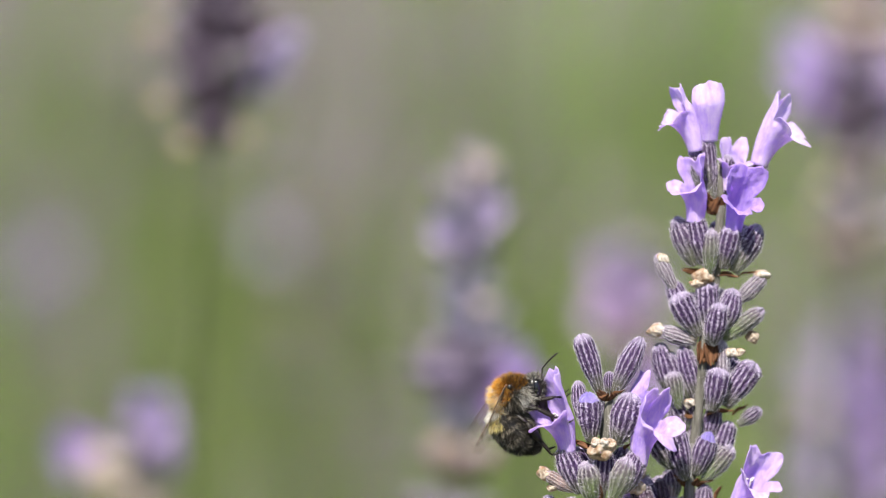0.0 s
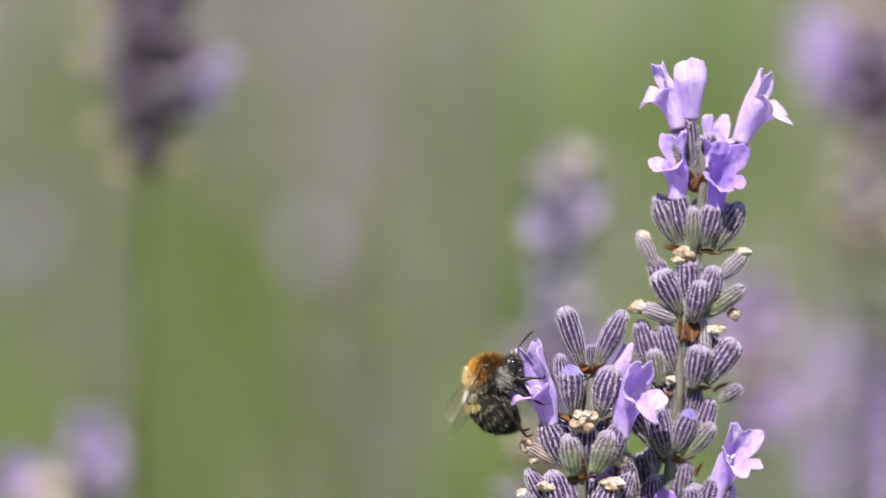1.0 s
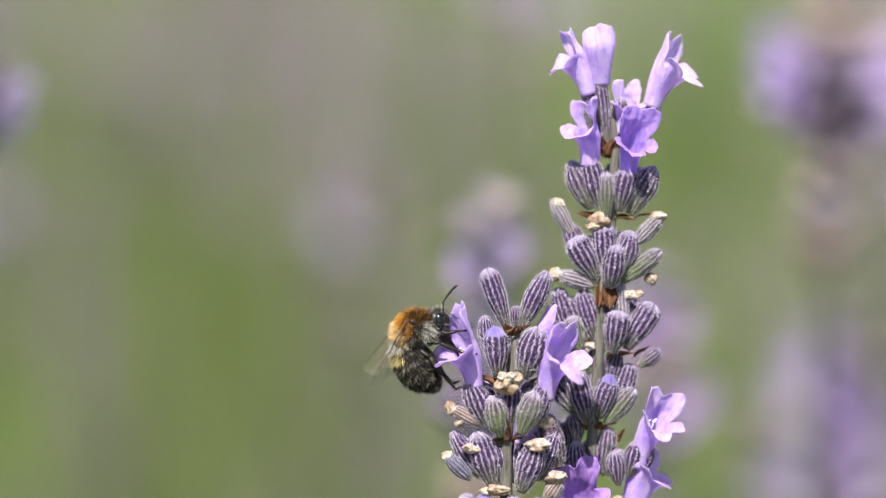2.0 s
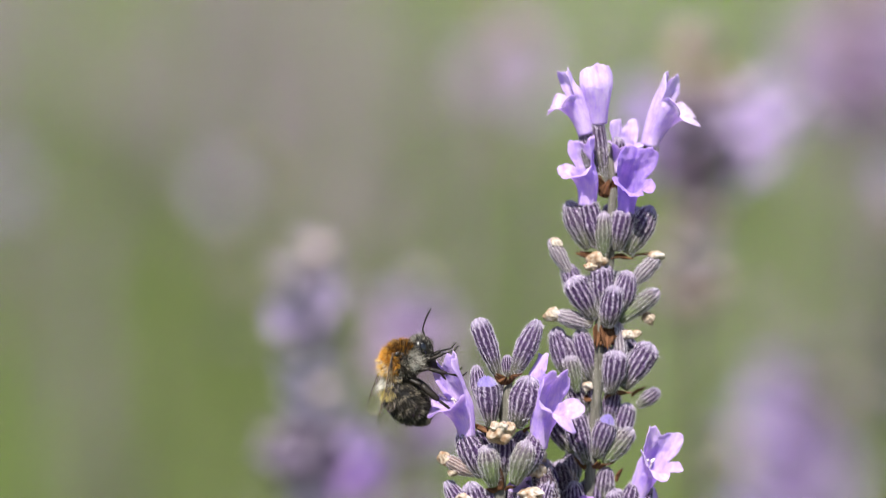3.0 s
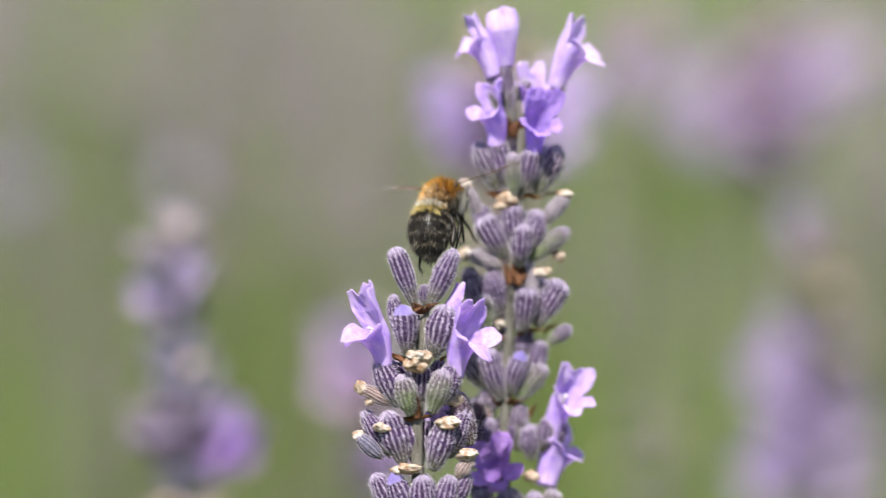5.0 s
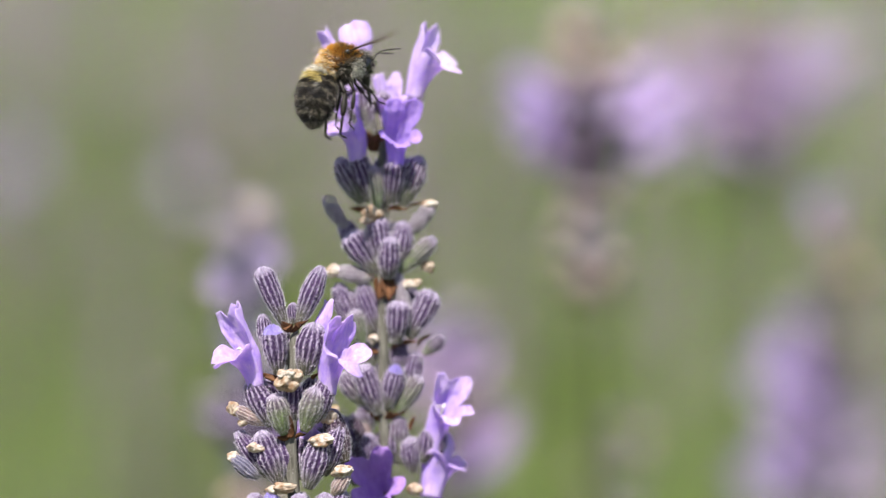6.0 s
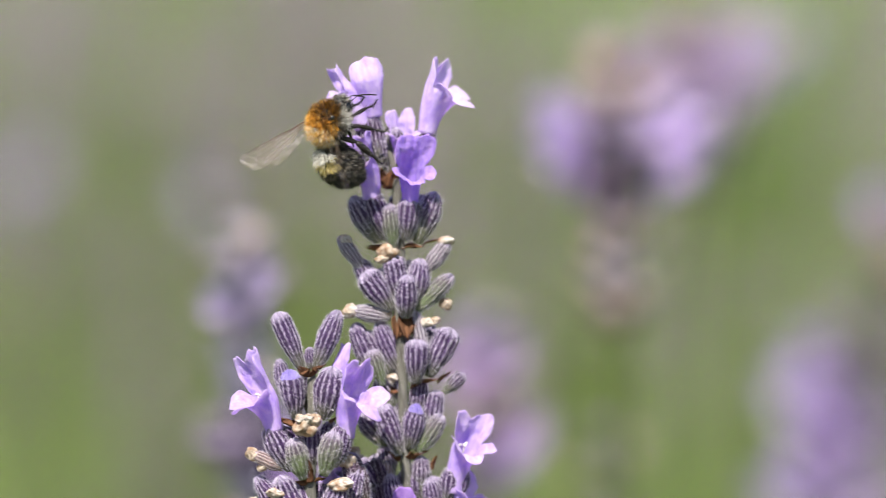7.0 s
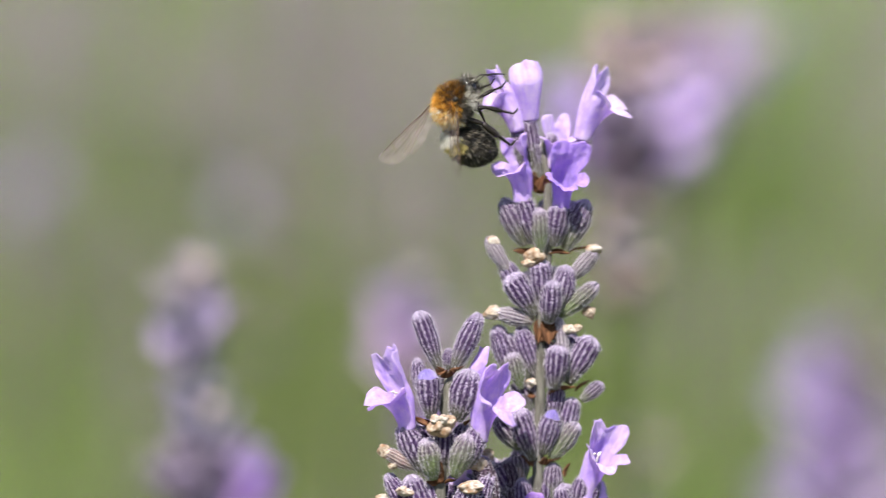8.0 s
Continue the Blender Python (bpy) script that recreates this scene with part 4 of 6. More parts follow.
    calyx(spike, (-2.19, -0.38, -23.75), (-4.38, -0.75, -19.38), 2.88, "purple")
    calyx(spike, (-0.31, -0.88, -24.38), (-0.50, -1.75, -19.38), 2.88, "purple")
    calyx(spike, (1.25, -0.50, -24.06), (3.12, -1.00, -19.38), 2.88, "purple")
    calyx(spike, (2.50, 0.12, -23.12), (5.00, 0.25, -19.38), 2.75, "green")
    corolla(spike, (-4.30, -0.75, -1.10), (-5.50, -1.25, 2.67), (0.90, 1.60), (-0.82, -0.57, -0.1), "mid", 11, 36, 5.0, 2.7, 8, stamens=2, notch=0.9)
    corolla(spike, (3.50, -0.50, -2.40), (4.76, -1.38, 2.15), (0.90, 1.80), (0.72, -0.65, -0.2), "mid", 12, 40, 3.8, 2.7, 30, notch=0.9, droop=128)
    corolla(spike, (2.60, 0.88, 2.60), (3.80, 1.12, 5.40), (0.80, 1.30), (0.7, 0.2, 0.1), "mid", 13, 34, 2.0, 1.4)
    corolla(spike, (0.00, 1.38, -7.50), (2.00, 1.62, -5.88), (0.60, 1.05), (0.7, -0.2, 0.2), "mid", 14, 34, 1.8, 1.2)
    withered(spike, (-1.25, -2.75, 0.10), 1.10, 1.05, "white")
    withered(spike, (-0.35, -2.75, 0.15), 1.15, 1.05, "white")
    withered(spike, (-0.95, -2.06, -0.75), 2.60, 2.20, "tan")
    withered(spike, (0.35, -2.20, -0.25), 1.50, 1.50, "tan")
    withered(spike, (-6.88, -0.50, -3.44), 1.62, 1.62, "tan")
    withered(spike, (-5.88, -0.38, -4.88), 1.38, 0.88, "tan")
    withered(spike, (-4.38, -1.38, -7.69), 2.38, 1.25, "white")
    withered(spike, (2.50, -1.75, -7.38), 2.88, 1.38, "white")
    withered(spike, (-7.19, -0.25, -8.62), 1.50, 1.25, "white")
    withered(spike, (-1.75, -1.88, -12.25), 2.75, 1.25, "tan")
    withered(spike, (-3.12, -1.50, -12.50), 1.50, 1.12, "white")
    withered(spike, (3.44, 0.50, -5.00), 1.88, 1.75, "tan")
    withered(spike, (4.69, -0.38, -10.94), 2.50, 1.38, "white")
    bract(spike, (-0.25, -0.25, 4.88), (-1.12, -1.00, 5.75), 1.12)
    bract(spike, (0.00, -0.38, 4.75), (0.38, -1.38, 5.62), 2.50)
    bract(spike, (0.50, -0.25, 4.88), (2.00, -0.75, 5.75), 1.00)
    bract(spike, (-1.25, 0.00, -0.62), (-4.12, -1.00, 0.62), 0.75)
    bract(spike, (-0.75, -1.00, -6.88), (-0.88, -2.12, -4.25), 1.12)
    bract(spike, (-1.12, -0.62, -6.88), (-2.38, -1.12, -6.75), 0.75)
    bract(spike, (-0.25, -0.62, -6.88), (1.00, -1.12, -6.62), 0.88)
    bract(spike, (-3.12, -0.88, 0.00), (-1.88, -1.50, -0.88), 0.75)
    bract(spike, (1.88, -0.25, -0.62), (2.88, -0.62, 0.00), 0.88)
    bract(spike, (-3.12, 0.00, -5.38), (-3.75, -0.25, -4.50), 0.62)
    return spike


# ---------------------------------------------------------------- the bee
def fur_mesh(name, count, surface, seed):
    """Strands on a body, gathered in tufts; surface(rng) gives root, outward direction, length and kind, in millimetres."""
    rng = np.random.default_rng(seed)
    kinds = list(FUR)
    root = kinds.index("umber")
    verts, faces, slots = [], [], []
    off = Vector(rng.uniform(-9, 9, 3))
    for _ in range(count):
        p, out, length, kind = surface(rng)
        if length <= 0:
            continue
        sway = noise.noise_vector(Vector(p) * 1.5 + off)
        out = out / np.linalg.norm(out) + np.array(sway) * 0.55 + rng.normal(0, 0.12, 3)
        out /= np.linalg.norm(out)
        length *= (0.8 + 0.6 * abs(noise.noise(Vector(p) * 2.2 + off)))
        wide = np.cross(out, rng.normal(0, 1, 3))
        wide *= rng.uniform(0.011, 0.024) / np.linalg.norm(wide)
        bend = np.cross(wide, out)
        bend *= rng.normal(0, 0.10) * length / (np.linalg.norm(bend) + 1e-9)
        k = len(verts)
        mid = p + out * length * 0.45 + bend
        verts += [(p - wide) * MM, (p + wide) * MM, (mid + wide * 0.8) * MM, (mid - wide * 0.8) * MM, (p + out * length + bend * 0.4) * MM]
        faces += [(k, k + 1, k + 2, k + 3), (k + 3, k + 2, k + 4)]
        slots += [root if kind in ("orange", "amber") else kinds.index(kind), kinds.index(kind)]
    return arrays_mesh(name, verts, faces, [FUR[k] for k in kinds], slots, False)


def blob(name, radii, material, parent, shift=(0, 0, 0), taper=None, label=""):
    bm = bmesh.new()
    bmesh.ops.create_uvsphere(bm, u_segments=28, v_segments=18, radius=1)
    for v in bm.verts:
        c = v.co.copy()
        k = taper(c) if taper else 1.0
        v.co = Vector((c.x * radii[0], c.y * radii[1] * k, c.z * radii[2] * k)) * MM + Vector(shift) * MM
    return part(name, bm, material, parent, label)


def unit(rng):
    v = rng.normal(0, 1, 3)
    return v / np.linalg.norm(v)


ABDOMEN = 3.25     # half its length


def abdomen_taper(c):
    return 1.04 - 0.05 * c.x - 0.55 * max(0.0, -c.x) ** 2.0


CURL = 0.105      # radians for each millimetre along the tail


def curled(p):
    """Bends a point of the straight tail, in millimetres, down along its length."""
    u = max(0.0, 0.3 - p[0])
    a = CURL * u
    x = min(p[0], 0.3) + u - math.sin(a) / CURL if u else p[0]
    return np.array((x - p[2] * math.sin(a), p[1], p[2] * math.cos(a) - (1 - math.cos(a)) / CURL))


def curled_way(p, d):
    a = CURL * max(0.0, 0.3 - p[0])
    return np.array((d[0] * math.cos(a) - d[2] * math.sin(a), d[1], d[2] * math.cos(a) + d[0] * math.sin(a)))


def leg_mesh(points, widths):
    """Femur, shin and foot of a leg from its hip, with bristles."""
    rng = np.random.default_rng(int(abs(points[-1][0] * 100)) + 7)
    pieces = []
    for i in range(len(points) - 1):
        a, b = Vector(points[i]), Vector(points[i + 1])
        w0, w1 = widths[i]
        line = [a.lerp(b, t) * MM for t in (0, 0.2, 0.5, 0.8, 1)]
        pieces.append(tube(line, [w0 * 0.7 * MM, w0 * MM, (w0 + w1) / 2 * 1.12 * MM, w1 * MM, w1 * 0.6 * MM], 9, 0.8))
        d = (b - a).normalized()
        for _ in range(int(70 * (b - a).length)):
            p = a.lerp(b, rng.uniform(0, 1))
            side = d.cross(Vector(rng.normal(0, 1, 3))).normalized()
            out = (side + d * 0.7).normalized()
            wide = d.cross(side) * 0.016
            p = p + side * (w0 + w1) / 2 * 0.8
            pieces.append(([(p - wide) * MM, (p + wide) * MM, (p + out * rng.uniform(0.2, 0.6)) * MM], [(0, 1, 2)]))
    return merge(pieces)


def wing_mesh(length, width):
    """A narrow rounded wing along x, and its veins."""
    rows, cols = 22, 9
    verts = []
    for i in range(rows):
        s = i / (rows - 1)
        w = width * (0.12 + 0.88 * math.sin(min(1, s * 1.18) * math.pi / 2) ** 1.3) * math.sqrt(max(0.0, 1 - max(0, (s - 0.72) / 0.29) ** 2.2))
        for j in range(cols):
            q = j / (cols - 1)
            y = width * 0.25 - w * q * 0.98 + 0.05 * math.sin(s * 20 + q * 5)
            verts.append((s * length * MM, y * MM, (0.18 * math.sin(q * 3.1) * s + 0.06 * math.sin(s * 9)) * MM))
    veins = []
    for q0, q1, s0, s1, r in ((0.02, 0.02, 0.0, 0.92, 0.07), (0.15, 0.1, 0.02, 0.75, 0.045), (0.4, 0.45, 0.05, 0.82, 0.04), (0.6, 0.75, 0.06, 0.7, 0.04), (0.25, 0.3, 0.4, 0.9, 0.03), (0.1, 0.7, 0.5, 0.56, 0.03), (0.1, 0.5, 0.72, 0.8, 0.03), (0.85, 0.95, 0.1, 0.6, 0.03), (0.4, 0.8, 0.34, 0.4, 0.03)):
        line = []
        for k in range(9):
            t = k / 8
            s, q = s0 + (s1 - s0) * t, q0 + (q1 - q0) * t
            i = min(rows - 1, int(round(s * (rows - 1))))
            j = min(cols - 1, int(round(q * (cols - 1))))
            a = Vector(verts[i * cols])
            b = Vector(verts[i * cols + cols - 1])
            p = a.lerp(b, q)
            line.append((p.x, p.y, verts[i * cols + j][2]))
        veins.append(tube(line, [r * MM * (1 - 0.5 * k / 8) for k in range(9)], 5))
    return verts, grid_faces(rows, cols, False), merge(veins)


def build_bee():
    bee = tagged(new("bumblebee"), "furry bumblebee with orange back, black and grey banded tail", "bee")
    bits = {}
    blob("thorax", (2.02, 1.82, 1.88), SHELL, bee)

    def thorax_fur(rng):
        d = unit(rng)
        p = d * np.array((2.00, 1.80, 1.86))
        up, fore = d[2], d[0]
        out = d + np.array((-0.25, 0, 0.0))
        r = rng.uniform()
        tuft = noise.noise(Vector(d) * 4.5)
        edge = rng.normal(0, 0.07) + 0.12 * tuft
        if up > 0.18 - 0.45 * max(0.0, -fore) + edge:
            length = rng.uniform(0.60, 1.00)
            if fore > 0.17 + edge:
                kind = "black" if r < 0.42 else "umber" if r < 0.70 else "orange" if r < 0.95 else "grey"
            elif fore > -0.50 + edge:
                kind = "black" if r < 0.06 + 0.45 * max(0.0, tuft) else "orange" if r < 0.88 else "amber"
            else:
                kind = "orange" if r < 0.22 else "amber" if r < 0.74 else "pale"
                length = rng.uniform(0.75, 1.35)
        elif fore > 0.12 + edge and -0.75 < up < -0.02 + edge:
            kind, length = ("pale" if r < 0.58 + 0.6 * tuft else "grey" if r < 0.78 else "black"), rng.uniform(0.8, 1.3)
        elif fore < -0.60:
            kind, length = ("pale" if r < 0.4 else "amber"), rng.uniform(0.7, 1.2)
        elif up > -0.45 + edge:
            kind, length = ("black" if r < 0.78 - 0.9 * tuft else "grey" if r < 0.94 else "pale"), rng.uniform(0.6, 1.1)
        else:
            kind, length = ("black" if r < 0.80 else "grey"), rng.uniform(0.5, 0.9)
        return p, out, length, kind
    part("thorax_fur", fur_mesh("thorax_fur", 15000, thorax_fur, 41), None, bee, "dense orange, black and cream fur")

    # tail
    bm = bmesh.new()
    bmesh.ops.create_uvsphere(bm, u_segments=32, v_segments=24, radius=1)
    for v in bm.verts:
        k = abdomen_taper(v.co)
        v.co = Vector(curled((v.co.x * ABDOMEN - ABDOMEN + 0.3, v.co.y * 2.00 * k, v.co.z * 1.95 * k))) * MM
    abdomen = part("abdomen", bm, SHELL, bee)
    bits["abdomen"] = abdomen

    def abdomen_fur(rng):
        d = unit(rng)
        k = abdomen_taper(Vector(d))
        p = d * np.array((ABDOMEN, 1.98 * k, 1.93 * k)) + np.array((-ABDOMEN + 0.3, 0, 0))
        out = d + np.array((-0.95, 0, 0))
        along, r = (0.9 - d[0]) / 1.9, rng.uniform()
        tuft = noise.noise(Vector(d) * 5.0)
        band = along * 5.2 + 0.12 * tuft
        ring = band % 1.0
        length = rng.uniform(0.4, 0.75)
        if along < 0.09 + 0.03 * tuft and d[2] > 0.20 + 0.2 * tuft:
            kind = "pale" if r < 0.88 else "grey" if r < 0.95 else "black"
            length = rng.uniform(0.8, 1.3)
        elif along < 0.24 + 0.03 * tuft and d[2] > 0.36 + 0.25 * tuft:
            kind = "yellow" if r < 0.76 else "pale" if r < 0.84 else "ash" if r < 0.92 else "black"
            length = rng.uniform(0.7, 1.1)
        elif along > 0.95:
            kind = "grey" if r < 0.5 else "black"
        elif ring > 0.66 and d[2] > -0.45:
            kind = "ash" if r < 0.40 else "grey" if r < 0.60 + 0.3 * tuft else "black"
            length = rng.uniform(0.5, 0.85)
        elif d[2] < -0.45:
            kind = "black" if r < 0.80 - 0.6 * tuft else "grey"
            length = rng.uniform(0.5, 0.9)
        else:
            kind = "black" if r < 0.97 else "grey"
        return curled(p), curled_way(p, out), length, kind
    part("abdomen_fur", fur_mesh("abdomen_fur", 15000, abdomen_fur, 42), None, abdomen, "black fur with cream rings and a pale yellow collar")

    # head, longer than broad
    head = blob("head", (1.10, 1.25, 1.45), SHELL, bee, (0.95, 0, -0.25), lambda c: 1 - 0.2 * c.x)
    bits["head"] = head
    for side in (-1, 1):
        blob("eye", (0.42, 0.34, 0.85), EYE, head, (1.10, side * 1.0, -0.15), None, "glossy black eye")
        v, f = tube([Vector(q) * MM for q in ((0, 0, 0), (0.35, side * 0.12, 0.75), (0.6, side * 0.25, 1.35))], [0.065 * MM, 0.05 * MM, 0.065 * MM], 8)
        v2, f2 = tube([Vector(q) * MM for q in ((0.58, side * 0.25, 1.32), (1.2, side * 0.42, 1.70), (1.92, side * 0.6, 2.06), (2.68, side * 0.72, 2.36))], [0.055 * MM, 0.08 * MM, 0.085 * MM, 0.06 * MM], 8)
        feeler = part("antenna", arrays_mesh("antenna", *merge([(v, f), (v2, f2)]), [LEG]), None, head)
        feeler.location = Vector((1.75, side * 0.35, 0.45)) * MM
        bits.setdefault("antennae", []).append((feeler, side))
    v, f = tube([Vector(q) * MM for q in ((1.2, 0, -0.8), (1.7, 0, -1.5), (2.05, 0, -2.2), (2.25, 0, -2.6))], [0.80 * MM, 0.66 * MM, 0.48 * MM, 0.25 * MM], 12, 0.9, 0.06, 4)
    part("mandible", arrays_mesh("mandible", v, f, [LEG]), None, head)
    v, f = tube([Vector(q) * MM for q in ((2.0, 0, -2.0), (2.6, 0, -2.9), (3.0, 0, -3.7), (3.3, 0, -4.4))], [0.22 * MM, 0.19 * MM, 0.14 * MM, 0.07 * MM], 8)
    part("tongue", arrays_mesh("tongue", v, f, [LEG]), None, head)

    def head_fur(rng):
        d = unit(rng)
        p = d * np.array((1.05, 1.22, 1.38)) + np.array((0.95, 0, -0.2))
        r = rng.uniform()
        bare = abs(d[1]) > 0.66 and d[0] > -0.1
        length = 0 if bare else rng.uniform(0.3, 0.75)
        if d[2] > 0.62 and r < 0.5:
            return p, d, length, "pale" if r < 0.20 else "grey"
        return p, d + np.array((0.15, 0, 0.15)), length, "black" if r < 0.90 else "grey" if r < 0.97 else "pale"
    part("head_fur", fur_mesh("head_fur", 4200, head_fur, 43), None, head)

    # legs: hip, knee, ankle, toe
    shapes = [
        ((1.1, 0.75, -1.3), (0.6, 0.75, -1.3), (1.5, 0.8, -2.5), (2.0, 0.8, -3.6), (0.22, 0.19, 0.10)),
        ((0.1, 0.95, -1.4), (0.8, 1.5, -1.5), (1.0, 1.5, -3.5), (1.2, 1.3, -5.2), (0.26, 0.24, 0.11)),
        ((-1.0, 1.0, -1.3), (0.2, 1.6, -1.8), (-0.3, 1.6, -4.2), (-0.6, 1.4, -6.3), (0.30, 0.38, 0.18)),
    ]
    bits["legs"] = []
    for side in (-1, 1):
        for hip, knee, ankle, toe, w in shapes:
            rel = [(0, 0, 0), (knee[0], side * (knee[1] - 0.6), knee[2]), (ankle[0], side * (ankle[1] - 0.4), ankle[2]), (toe[0], side * (toe[1] - 0.4), toe[2]), (toe[0] + 0.7, side * (toe[1] - 0.4), toe[2] - 0.35)]
            widths = [(w[0], w[0]), (w[1], w[1] * 1.1), (w[2], w[2] * 0.8), (w[2] * 0.7, w[2] * 0.5)]
            leg = part("leg", arrays_mesh("leg", *leg_mesh(rel[:2], widths[:1]), [LEG]), None, bee)
            part("shin", arrays_mesh("shin", *leg_mesh(rel[1:3], widths[1:2]), [LEG]), None, leg)
            part("foot", arrays_mesh("foot", *leg_mesh(rel[2:], widths[2:]), [LEG]), None, leg)
            leg.location = Vector((hip[0], side * hip[1], hip[2])) * MM
            bits["legs"].append((leg, Vector((hip[0], side * hip[1], hip[2])) * MM, side))
    # wings
    bits["wings"] = []
    for side in (-1, 1):
        v, f, veins = wing_mesh(8.6, 2.7)
        wing = part("wing", arrays_mesh("wing", v, f, [MEMBRANE]), None, bee, "clear brownish veined wing")
        part("vein", arrays_mesh("vein", *veins, [VEIN]), None, wing)
        blob("wing_scale", (0.30, 0.24, 0.27), SHELL, bee, (0.35, side * 1.95, 1.25), None, "glossy dark wing-base scale")
        v, f, veins = wing_mesh(5.8, 1.7)
        part("hindwing", arrays_mesh("hindwing", v, f, [MEMBRANE]), None, wing, "", pose(0.0003, -0.0009, -0.0002, 0, 0, -5))
        bits["wings"].append((wing, Vector((0.2, side * 1.7, 1.25)) * MM, side))
    return bee, bits


tall_sprig = build_tall_sprig()
short_sprig = build_short_sprig()
far_sprigs = build_far_sprigs()
bumblebee, bee_bits = build_bee()


# ---------------------------------------------------------------- motions
def wing_pose(joint, span, chord):
    """Span is where the wing points, chord where its hind edge lies, in the bee's space."""
    x = Vector(span).normalized()
    y = -(Vector(chord) - x * x.dot(Vector(chord))).normalized()
    z = x.cross(y)
    m = Matrix.Identity(4)
    for i in range(3):
        m[i][0], m[i][1], m[i][2], m[i][3] = x[i], y[i], z[i], joint[i]
    return m


def wing_rows(joint, side):
    """Folded on the flower, beating in the air, held back and trembling on the flower again."""
    folded = wing_pose(joint, (-0.82, side * 0.42, -0.36), (0.33, -side * 0.82, -0.42))
    half = wing_pose(joint, (-0.92, side * 0.42, 0.02), (-0.3, -side * 0.5, -0.8))
    rows = [(0, folded), (1.7, folded), (2.6, half), (2.8, half), (3.0, folded), (3.36, folded)]
    stroke = (((-0.30, 0.85, 0.50), (-0.9, 0, -0.45)), ((0.36, 0.92, 0.10), (-0.95, 0, 0.05)), ((-0.05, 0.95, -0.10), (-0.9, 0, -0.35)))
    for k in range(frame(3.43), frame(6.4) + 1):
        t = (k - 1) / FPS
        span, chord = stroke[k % 3]
        if t < 3.56:
            span, chord = (-0.85, 0.75, -0.15 + 0.10 * (k % 3)), (-0.6, 0.0, -0.6)
        rows.append((t, wing_pose(joint, (span[0], side * span[1], span[2]), chord)))
    rows.append((6.43, half))
    for k in range(frame(6.47), frame(8.0) + 1):
        t = (k - 1) / FPS
        buzz = 0.16 * math.sin(radians(130) * k) * (1.0 if t < 7.75 else 0.15)
        rest = min(1.0, max(0.0, (t - 7.72) / 0.15))
        raised = 0.30 * max(0.0, 1 - (t - 6.47) / 0.5)
        upright = Matrix.Rotation(radians(min(24.0, 48 * (t - 6.3))), 3, "Y")
        if side > 0:
            span = Vector((-0.84, 0.54, -0.06)).lerp(Vector((-0.91, 0.39, -0.14)), rest)
            rows.append((t, wing_pose(joint + Vector((-0.0010, 0, -0.0004)), upright @ (span + Vector((0, 0, buzz + raised))), upright @ Vector((-0.24, -0.79, -0.56)))))
        else:
            rows.append((t, wing_pose(joint, upright @ (Vector((-0.73, -0.36, -0.58)) + Vector((buzz, buzz, -buzz)) * 2.6), upright @ Vector((-0.53, -0.52, 0.67)))))
    return rows


def leg_rows(leg_index, hip):
    """How far each leg reaches forward: on the flower, in the air, on the flower again."""
    fore = (-30, -22, -12)[leg_index % 3]
    air = (14, 48, 30)[leg_index % 3]
    grip = (-10, 0, 4)[leg_index % 3]
    keys = [(0, fore), (1.0, fore + 3), (1.7, fore), (3.0, fore + 2), (3.5, fore / 2 + 6), (3.8, air), (4.2, air + 5), (4.5, air - 4), (4.8, air), (5.2, air - 6), (6.3, air / 2 - 6), (6.6, grip), (7.2, grip - 4), (7.6, grip + 3), (8.0, grip - 3)]
    return [(t, pose(hip[0], hip[1], hip[2], 0, a, 0)) for t, a in keys]


